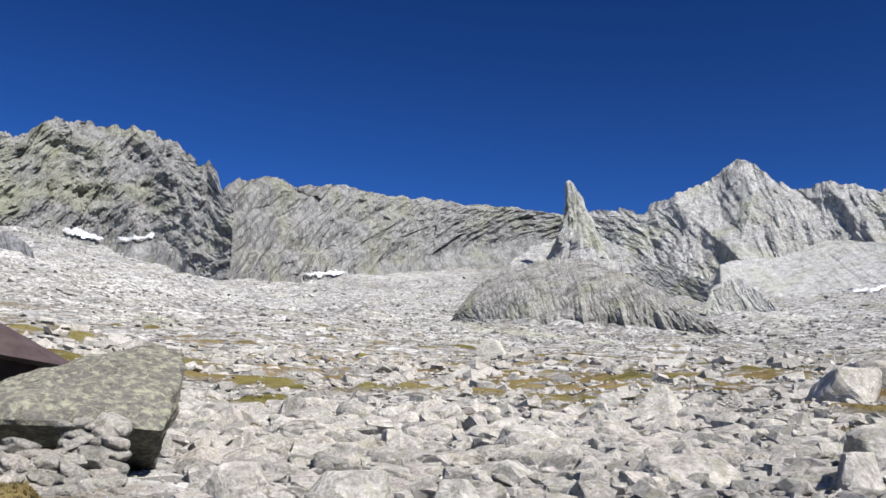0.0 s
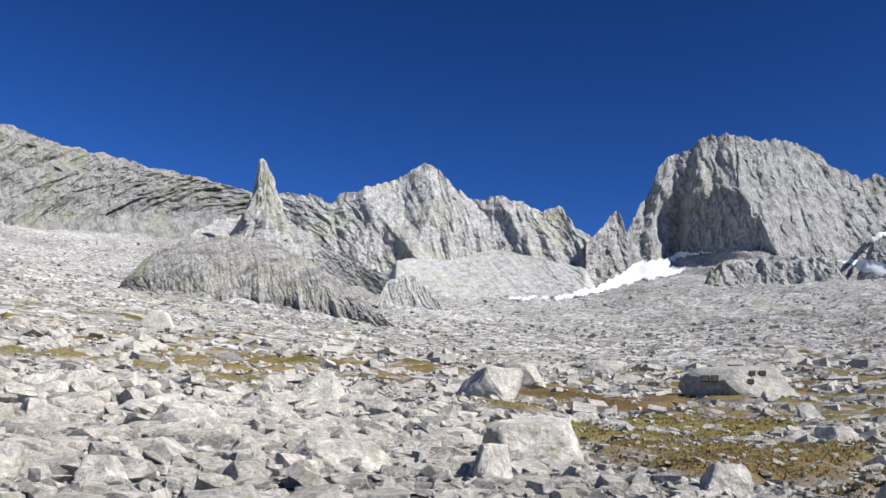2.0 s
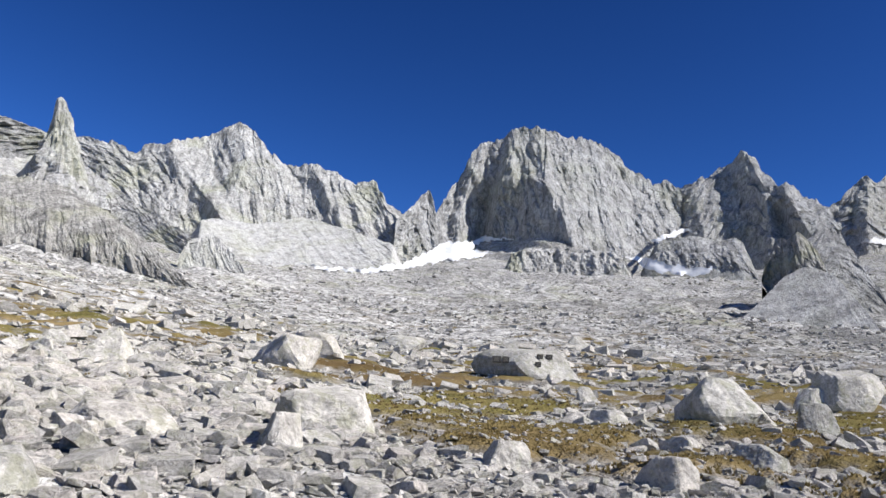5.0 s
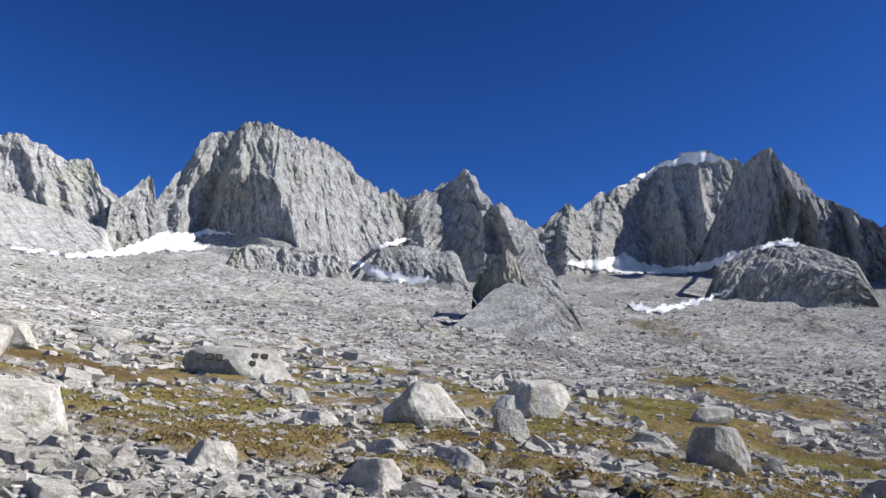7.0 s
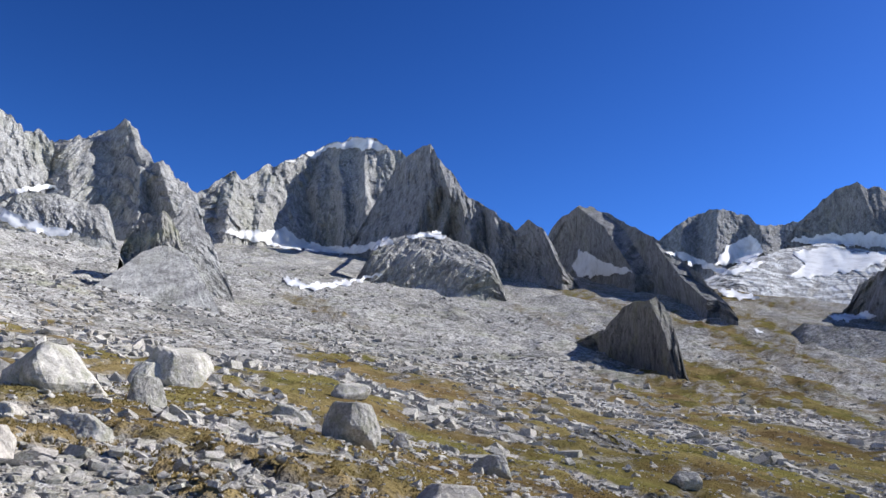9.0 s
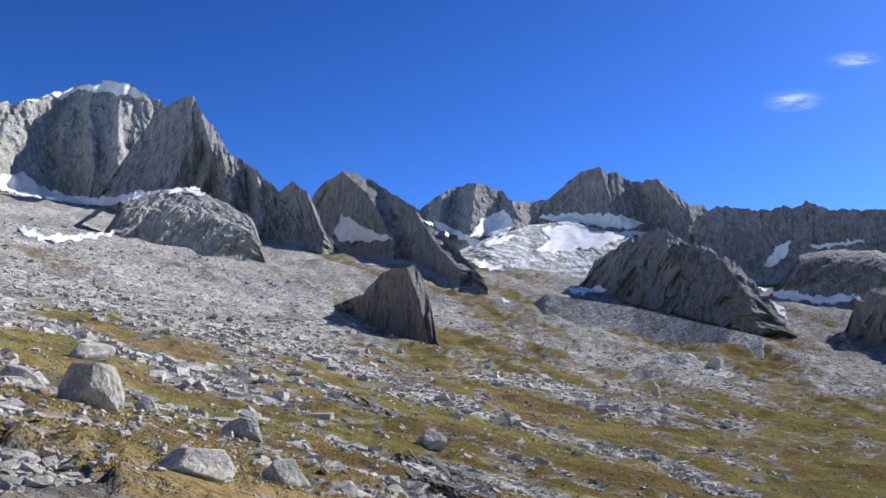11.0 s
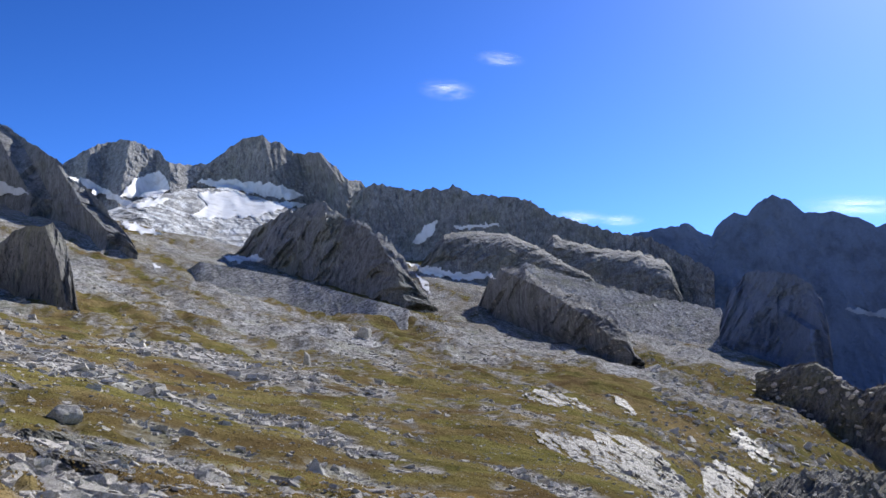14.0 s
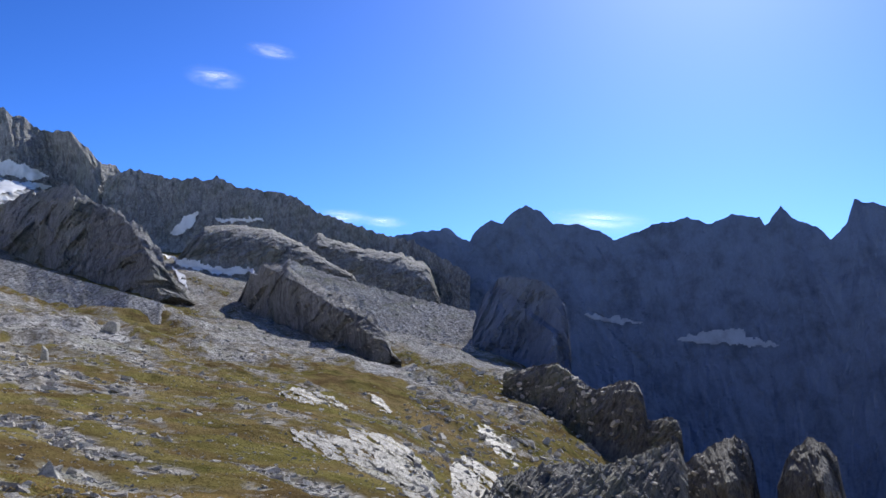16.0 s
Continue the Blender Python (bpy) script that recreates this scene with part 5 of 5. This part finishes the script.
cut_rng = np.random.RandomState(77)
for k in range(16):
    p, f = as_arrays(cut_rock(cut_rng, 7 + k % 5, 3, 0.62))
    me = mesh_object("boulder", p, f, BOULDER)
    BOULDER_MESHES.append(me.data)
    bpy.data.objects.remove(me)
lift = turns(rng, len(chosen), 0.25)
for k, c in enumerate(chosen):
    ob = new("boulder", BOULDER_MESHES[k % len(BOULDER_MESHES)])
    s = size[c]
    ob.matrix_world = Matrix.Translation((x[c], y[c], z[c])) @ Matrix([list(row) for row in lift[k]]).to_4x4() @ Matrix.Diagonal((s, s, s, 1))
    tagged(ob, "angular pale granite boulder lying among rubble", "boulder", group="boulders of the near slope")
x, y, z, size, r = scatter(rng, 19000, 30, 120, 0.006, 0.026, bare=0.9)
pile("scree_rubble", COARSE, x, y, z, size, rng, "grey granite rubble covering the middle slope")
FAR_RUBBLE = boulder_material('scree_granite', (0.42, 0.412, 0.4), 0.3, True, 4.0)
x, y, z, size, r = scatter(rng, 20000, 110, 450, 0.0028, 0.0095)
pile("far_rubble", COARSE, x, y, z, size, rng, "grey scree blocks on the upper slope", material=FAR_RUBBLE)
x, y, z, size, r = scatter(rng, 9000, 400, 1100, 0.002, 0.006)
pile("scree_blocks", COARSE, x, y, z, size, rng, "distant grey scree blocks below the cliffs", material=FAR_RUBBLE)
x, y, z, size, r = scatter(rng, 31000, 8, 110, 0.004, 0.014, bare=0.8)
pile("small_stones", CHIPS, x, y, z, size, rng, "small pale granite stones filling the gaps of the rubble", 0.5)
x, y, z, size, r = scatter(rng, 15000, 90, 500, 0.0022, 0.006, bare=0.92)
pile("gravel", CHIPS, x, y, z, size, rng, "coarse grey gravel of the scree slope", 0.5, FAR_RUBBLE)


x, y, z, size, r = scatter(rng, 17000, 14, 300, 0.0035, 0.016, 66, 132, 0.6)
pile("meadow_stones", COARSE, x, y, z, size, rng, "pale stones dotted over the autumn meadow")
x, y, z, size, r = scatter(rng, 14000, 200, 1000, 0.0016, 0.004, -30, 125, 0.6)
pile("fine_scree", CHIPS, x, y, z, size, rng, "fine grey blocks of the high scree", 0.5, FAR_RUBBLE)


turf_rng = np.random.RandomState(91)
x, y, z, size, r = scatter(turf_rng, 3400, 9, 45, 0.009, 0.04, 30, 84, 0.45)
pile("turf_rubble", COARSE, x, y, z, size, turf_rng, "pale granite blocks half sunk in the golden turf", 0.35)


def strew(name, count, b0, b1, up0, up1, small, large, label):
    """Blocks lying on the broken rocks between two bearings and two rises."""
    g = np.random.RandomState(23)
    spots = []
    for b, e in zip(g.uniform(b0, b1, count), g.uniform(up0, up1, count)):
        b, e = radians(b), radians(e)
        way = Vector((math.sin(b) * math.cos(e), math.cos(b) * math.cos(e), math.sin(e)))
        hit, place, normal, *_ = scene.ray_cast(bpy.context.evaluated_depsgraph_get(), EYE_POINT, way)
        if hit and abs(normal.z) > 0.78 and 60 < place.length < 1300:
            spots.append(place)
    p = np.array([tuple(q) for q in spots])
    far = np.hypot(p[:, 0], p[:, 1])
    size = far * small * (large / small) ** (g.uniform(size=len(far)) ** 2.4)
    pile(name, FINE, p[:, 0], p[:, 1], p[:, 2] - 0.1 * size, size, g, label, 0.5)


strew("crag_blocks", 4200, 127.0, 148.5, -5.0, 4.5, 0.0025, 0.014, "broken granite blocks on the crags above the valley")
strew("shelf_blocks", 4000, 112.0, 131.0, 4.5, 12.5, 0.0015, 0.006, "grey blocks strewn over the stepped rock shelves")


# ---- the large boulders ----
def big_boulder(x, y, width, height, turn, kind, seed):
    r = np.random.RandomState(seed)
    depth = width * r.uniform(0.65, 0.9)
    bm = cut_rock(r, {"pyramid": 6, "slab": 7, "round": 22}.get(kind, 10), 5 if math.hypot(x, y) < 30 else 4, 0.95, 0.05)
    low = min(v.co.z for v in bm.verts)
    reach = [max(abs(v.co[a]) for v in bm.verts) for a in (0, 1)]
    high = max(v.co.z for v in bm.verts) - low
    for v in bm.verts:
        u, w, h = v.co.x / reach[0] * 0.5, v.co.y / reach[1] * 0.5, (v.co.z - low) / high
        if kind == "pyramid":
            u, w = u * (1.1 - 0.85 * h) - 0.05 * h, w * (1.1 - 0.75 * h) + 0.1 * h
        elif kind == "slab":
            h = h * 0.7 + 0.3 * (w + 0.5)
        spread = 1.3 - 0.55 * h
        v.co = (u * width * spread, w * depth * spread, h * height * 1.15)
    me = bpy.data.meshes.new("large_boulder")
    bm.to_mesh(me)
    me.materials.append(BIG_ROCK)
    ob = new("large_boulder", me)
    heading = -math.degrees(math.atan2(x, y)) + turn
    ob.matrix_world = pose(x, y, ground_at(x, y) - height * 0.22, 0, 0, heading)
    labels = {"pyramid": "pointed pale granite boulder standing in the rubble", "slab": "tilted flat granite slab with a shaded underside",
              "round": "rounded grey granite boulder on the turf", "block": "blocky pale granite boulder spotted with lichen"}
    return tagged(ob, labels[kind], "boulder", group="large boulders")


BIG_ROCK = boulder_material("big_boulder_granite", (0.52, 0.508, 0.482), 0.5, False, 1.6)
BIG_BOULDERS = [
    (7.45, 29.70, 2.93, 1.49, 0, "pyramid"),
    (26.41, 54.41, 3.78, 1.91, 5, "block"),
    (-1.07, 10.71, 1.23, 0.45, 20, "block"),
    (6.81, 119.69, 4.90, 2.59, 10, "block"),
    (-2.49, 10.71, 0.85, 0.50, 30, "block"),
    (-1.07, 18.77, 0.66, 0.60, 40, "block"),
    (7.30, 14.06, 2.10, 0.98, 10, "slab"),
    (39.62, 47.52, 7.81, 2.60, 0, "slab"),
    (7.53, 9.44, 0.79, 0.43, 5, "round"),
    (8.54, 7.40, 0.80, 0.46, 20, "round"),
    (12.07, 8.78, 0.96, 0.54, -10, "block"),
    (21.36, 16.93, 3.03, 1.53, 10, "round"),
    (52.45, 84.22, 4.94, 2.01, 0, "slab"),
    (103.58, 111.71, 4.95, 3.30, 15, "pyramid"),
]
BIG_BOULDERS += [
    (1.16, 9.00, 1.05, 0.47, -15, "slab"),
    (18.36, 18.50, 1.35, 0.50, 0, "block"),
    (14.38, 12.29, 0.88, 0.35, 15, "round"),
    (22.01, 14.28, 1.16, 0.78, 20, "block"),
    (38.86, 23.37, 3.91, 2.36, 25, "slab"),
    (24.83, 9.26, 2.04, 1.23, -15, "block"),
    (55.15, 20.28, 2.66, 1.23, 10, "slab"),
    (37.67, 24.21, 2.03, 1.42, 35, "block"),
    (30.37, 13.67, 1.72, 0.89, 20, "slab"),
    (104.48, 112.09, 7.92, 3.20, 0, "pyramid"),
    (16.97, 2.46, 0.91, 0.54, 25, "block"),
    (29.18, 5.63, 1.38, 0.72, -20, "block"),
    (13.18, 3.16, 1.04, 0.51, 0, "slab"),
    (45.36, -0.65, 1.77, 0.81, 0, "round"),
]
BIG_BOULDERS += [
    (39.09, -11.21, 1.19, 0.83, 0, "pyramid"),
    (444.15, -149.68, 9.18, 5.70, 0, "block"),
    (268.71, -71.47, 3.09, 5.35, 60, "slab"),
    (32.00, 9.70, 0.87, 0.64, 0, "round"),
    (26.84, 28.32, 1.14, 0.80, 0, "block"),
    (21.12, 46.22, 4.16, 1.91, -20, "block"),
    (8.44, 46.23, 1.38, 0.75, 10, "round"),
    (3.14, 11.83, 1.32, 0.53, 15, "slab"),
    (1.84, 20.37, 1.83, 0.77, 5, "slab"),
    (4.88, 10.70, 0.67, 0.52, 40, "block"),
    (0.12, 10.74, 0.62, 0.34, 15, "block"),
]
for k, (x, y, width, height, turn, kind) in enumerate(BIG_BOULDERS):
    big_boulder(x, y, width, height, turn, kind, 40 + k)


# ---- grass ----
def turf_material():
    mat, n, l, bsdf = shader("dry_grass", 0.8)
    geo = n.new("ShaderNodeNewGeometry")
    v = mapped(n, l)
    broad = noise_tex(n, l, v, 0.15, 4, 0.6)
    tint = ramp(n, l, broad, [(0.3, (0.13, 0.115, 0.045)), (0.5, (0.23, 0.17, 0.07)), (0.7, (0.28, 0.2, 0.085))])
    tint = blend(n, l, 1.0, tint, ramp(n, l, geo.outputs["Random Per Island"], [(0.0, 0.8), (1.0, 1.2)]), "MULTIPLY")
    l.new(tint, bsdf.inputs["Base Color"])
    thin, mix = n.new("ShaderNodeBsdfTranslucent"), n.new("ShaderNodeMixShader")
    l.new(tint, thin.inputs["Color"])
    mix.inputs[0].default_value = 0.4
    l.new(bsdf.outputs[0], mix.inputs[1])
    l.new(thin.outputs[0], mix.inputs[2])
    l.new(mix.outputs[0], n["Material Output"].inputs["Surface"])
    return mat


def turf(name, count, r0, r1, blade, width, label):
    """Tufts of thin bent blades where turf grows."""
    g = np.random.RandomState(5)
    b = g.uniform(-38, 125, count)
    low = np.maximum(r0, np.interp(b, REACH_BEARINGS, REACH))
    r = np.minimum(low, r1) * (r1 / np.minimum(low, r1)) ** g.uniform(size=count)
    keep = grassiness(b, r) > 0.47
    r, b = r[keep], b[keep]
    x, y, z = r * np.sin(np.radians(b)), r * np.cos(np.radians(b)), lie(b, r)
    points = []
    for k in range(5):
        a = g.uniform(0, 6.283, len(r))
        tall = blade * g.uniform(0.5, 1.2, len(r)) * (1 + r / r1)
        out = tall * g.uniform(0.6, 2.0, len(r))
        w = width * (1 + 2 * r / r1)
        cx, cy = np.cos(a), np.sin(a)
        points.append(np.stack([np.stack([x - cy * w, y + cx * w, z - 0.03], 1), np.stack([x + cy * w, y - cx * w, z - 0.03], 1),
                                np.stack([x + cx * out, y + cy * out, z + tall], 1)], 1))
    points = np.concatenate(points).reshape(-1, 3)
    ob = mesh_object(name, points, np.arange(len(points)).reshape(-1, 3), TURF)
    return tagged(ob, label, "grass", kind="stuff")


TURF = turf_material()
turf("near_grass", 46000, 9, 40, 0.024, 0.011, "golden dry alpine grass tufts between the stones")


# ---- the overhanging boulder, its dry-stone wall and the shelter beside it ----
def spot(bearing, up, distance):
    b, e = radians(bearing), radians(up)
    return Vector((distance * math.sin(b), distance * math.cos(b), EYE + distance * math.tan(e)))


def mesh_from(name, bm, material, smooth=False):
    me = bpy.data.meshes.new(name)
    bm.to_mesh(me)
    bm.free()
    me.materials.append(material)
    for f in me.polygons:
        f.use_smooth = smooth
    return me


def part(name, bm, material, parent, label=""):
    ob = new(name, mesh_from(name, bm, material))
    ob.parent = parent
    return tagged(ob, label)


OVERHANG = [(-26.7, 6.2, 15.0), (-23.9, 6.7, 15.1), (-21.0, 8.1, 15.4), (-18.6, 8.7, 15.5), (-16.1, 8.4, 15.3), (-26.6, 5.1, 12.8), (-23.3, 4.7, 12.6), (-20.2, 3.8, 12.5), (-17.7, 3.4, 12.6), (-17.1, 4.4, 12.9), (-17.7, 1.1, 14.8), (-19.7, 2.4, 14.9), (-33.3, 3.8, 15.2), (-33.3, 3.5, 13.0), (-32.3, 2.0, 16.5), (-24.3, 0.5, 16.0), (-18.6, 2.2, 16.2)]
centre = sum((spot(*p) for p in OVERHANG), Vector()) / len(OVERHANG)
bm = hull([spot(*p) - centre for p in OVERHANG])
bm = solid_from(bm, 6, 0.09, 3)
LICHEN_ROCK = boulder_material("lichen_boulder_granite", (0.27, 0.26, 0.235), 0.85, False, 0.5, (0.55, 0.56, 0.42))
ob = new("overhanging_boulder", mesh_from("overhanging_boulder", bm, LICHEN_ROCK))
ob.location = centre
tagged(ob, "huge lichen-spotted granite boulder with a dark undercut base", "boulder")

wall = tagged(new("dry_stone_wall"), "low dry-stone wall of pale rubble under the boulder", "stone wall")
wall.location = spot(-25, -0.4, 11.4)
wall_rng = np.random.RandomState(3)
for row in range(9):
    for k in range(-5, 13):
        b = -26.2 + k * 0.82 + (row % 2) * 0.5 + wall_rng.uniform(-0.2, 0.2)
        e = -0.8 + row * 0.56 + wall_rng.uniform(-0.15, 0.15)
        top = 2.5 if b < -23.2 else 4.1
        if b > -19.6 or e > top:
            continue
        stone = new("stone", BOULDER_MESHES[wall_rng.randint(len(BOULDER_MESHES))])
        s = wall_rng.uniform(0.26, 0.46)
        stone.parent = wall
        place = spot(b, e, 11.5 + 0.1 * row + wall_rng.uniform(-0.08, 0.08))
        stone.matrix_parent_inverse = Matrix.Translation(-wall.location)
        stone.matrix_basis = Matrix.Translation(place) @ Euler(wall_rng.uniform(-0.5, 0.5, 3) + np.array((0, 0, 3 * row + k))).to_matrix().to_4x4() @ Matrix.Diagonal((s, s, s, 1))


def sheet_metal():
    mat, n, l, bsdf = shader("brown_roof_metal", 0.55)
    v = mapped(n, l)
    wear = noise_tex(n, l, v, 3.0, 7, 0.7)
    l.new(ramp(n, l, wear, [(0.3, (0.055, 0.04, 0.04)), (0.7, (0.10, 0.075, 0.075))]), bsdf.inputs["Base Color"])
    bumped(n, l, bsdf, [(wear, 0.02, 0.3)])
    return mat


def prism(low, high):
    """A solid between two outlines of equal count."""
    bm = bmesh.new()
    a, b = [bm.verts.new(p) for p in low], [bm.verts.new(p) for p in high]
    bm.faces.new(a[::-1])
    bm.faces.new(b)
    for i in range(len(a)):
        j = (i + 1) % len(a)
        bm.faces.new((a[i], a[j], b[j], b[i]))
    bmesh.ops.recalc_face_normals(bm, faces=bm.faces)
    return bm


ROOF = sheet_metal()
shelter = tagged(new("shelter"), "small shelter with a dark brown sloping metal roof", "shelter")
far_end = [spot(-36.1, 13.8, 17.6), spot(-35.3, 8.6, 15.6), spot(-34.6, 4, 16.6)]
near_end = [spot(-23, 7.3, 16.4), spot(-23.3, 7.1, 16), spot(-23.5, 6.8, 16.4)]
shelter.location = (far_end[2].x, far_end[2].y, ground_at(far_end[2].x, far_end[2].y))
part("roof", prism([q - shelter.location for q in far_end], [q - shelter.location for q in near_end]), ROOF, shelter, "dark brown metal roof with a folded edge")
foot = [far_end[2].lerp(near_end[2], f) + Vector((0, 0.5, 0)) for f in (0.0, 0.75)]
foot += [q + Vector((-0.6, 1.8, 0)) for q in foot[::-1]]
part("shelter_wall", prism([Vector((q.x, q.y, ground_at(q.x, q.y) - 0.3)) - shelter.location for q in foot], [q - shelter.location + Vector((0, 0, 0.1)) for q in foot]), BIG_ROCK, shelter, "rough grey stone wall")


# ---- memorial plaques on a boulder ----
def plaque_material(name, colour, metal):
    mat, n, l, bsdf = shader(name, 0.45)
    v = mapped(n, l)
    stain = noise_tex(n, l, v, 8.0, 6, 0.7)
    l.new(ramp(n, l, stain, [(0.3, tuple(c * 0.7 for c in colour)), (0.7, tuple(c * 1.3 for c in colour))]), bsdf.inputs["Base Color"])
    bsdf.inputs["Metallic"].default_value = metal
    return mat


BRONZE, LETTER = plaque_material("dark_bronze", (0.05, 0.048, 0.045), 0.3), plaque_material("worn_letters", (0.22, 0.20, 0.16), 0.4)
bpy.context.view_layer.update()


def box(w, d, h, at=(0, 0, 0)):
    bm = bmesh.new()
    bmesh.ops.create_cube(bm, size=1.0, matrix=Matrix.Translation(at) @ Matrix.Diagonal((w, d, h, 1)))
    return bm


def plaque(bearing, up, width, tall):
    place = ray_hit(bearing, up)
    ob = tagged(new("plaque"), "small dark bronze memorial plaque fixed to a boulder", "plaque", group="plaques on the boulder")
    ob.matrix_world = pose(place.x, place.y, place.z, -12, 0, -bearing)
    plate = part("plate", box(width, 0.12, tall), BRONZE, ob)
    for k, f in enumerate((0.26, 0.06, -0.14, -0.3)):
        part("text_bar", box(width * (0.7 - 0.12 * (k % 2)), 0.01, tall * 0.07, (0, -0.065, tall * f)), LETTER, plate)
    for sx in (-1, 1):
        for sz in (-1, 1):
            part("bolt", box(0.03, 0.02, 0.03, (sx * width * 0.44, -0.065, sz * tall * 0.43)), LETTER, plate)


plaque(37.8, 6.0, 0.56, 0.42)
plaque(38.4, 6.0, 0.46, 0.42)
plaque(40.6, 6.3, 0.42, 0.3)
plaque(41.2, 6.3, 0.46, 0.32)
plaque(40.5, 5.8, 0.4, 0.32)


# ---- thin clouds ----
def cloud_material(seed):
    mat = bpy.data.materials.new("thin_cloud")
    mat.use_nodes = True
    n, l = mat.node_tree.nodes, mat.node_tree.links
    n.remove(n["Principled BSDF"])
    out = n["Material Output"]
    coord = n.new("ShaderNodeTexCoord")
    veil = noise_tex(n, l, mapped(n, l, (1.6, 2.2, 4.0), (0, seed * 20 + 14, 0), "Generated"), 1.3, 5, 0.6, 0.8)
    fall = n.new("ShaderNodeTexGradient")
    fall.gradient_type = "QUADRATIC_SPHERE"
    place = n.new("ShaderNodeMapping")
    place.inputs["Location"].default_value = (-1, -1, -1)
    place.inputs["Scale"].default_value = (2, 2, 2)
    l.new(coord.outputs["Generated"], place.inputs["Vector"])
    flat = n.new("ShaderNodeVectorMath")
    flat.operation = "MULTIPLY"
    flat.inputs[1].default_value = (1, 0, 1)
    l.new(place.outputs["Vector"], flat.inputs[0])
    l.new(flat.outputs["Vector"], fall.inputs["Vector"])
    body = n.new("ShaderNodeMath")
    body.operation = "MULTIPLY"
    l.new(fall.outputs["Fac"], body.inputs[0])
    l.new(ramp(n, l, veil, [(0.32, 0.0), (0.66, 1.0)]), body.inputs[1])
    soft = ramp(n, l, body.outputs[0], [(0.0, 0.0), (0.7, 0.36)])
    clear, white, glow, both, mix = (n.new("ShaderNodeBsdfTransparent"), n.new("ShaderNodeBsdfDiffuse"), n.new("ShaderNodeBsdfTranslucent"),
                                     n.new("ShaderNodeMixShader"), n.new("ShaderNodeMixShader"))
    for s in (white, glow):
        s.inputs["Color"].default_value = (0.95, 0.95, 0.95, 1)
    l.new(white.outputs[0], both.inputs[1])
    l.new(glow.outputs[0], both.inputs[2])
    l.new(soft, mix.inputs[0])
    l.new(clear.outputs[0], mix.inputs[1])
    l.new(both.outputs[0], mix.inputs[2])
    l.new(mix.outputs[0], out.inputs["Surface"])
    return mat


def cloud(bearing, up, wide, tall, tilt, seed):
    """A thin veil of cloud, bowed like a shallow dish, far away."""
    u, v = np.meshgrid(np.linspace(-0.5, 0.5, 25), np.linspace(-0.5, 0.5, 13))
    far = 4400.0
    w, h = far * math.tan(radians(wide)), far * math.tan(radians(tall))
    grid = np.stack([u * w, 60 * (u * u + v * v), v * h], -1)
    ob = sheet("cloud", grid, cloud_material(seed))
    p = spot(bearing, up, far)
    ob.matrix_world = pose(p.x, p.y, p.z, up, tilt, -bearing)
    return tagged(ob, "thin white wisp of high cloud in the sky", "cloud", group="clouds")


cloud(113.4, 22.2, 4.8, 1.9, 3, 0)
cloud(117.0, 24.2, 4.1, 1.3, 5, 1)
cloud(122.3, 14.1, 5.6, 1.3, 0, 2)
cloud(125.1, 13.9, 4.1, 1.1, 2, 3)
cloud(139.5, 14.1, 8.5, 1.9, 5, 4)
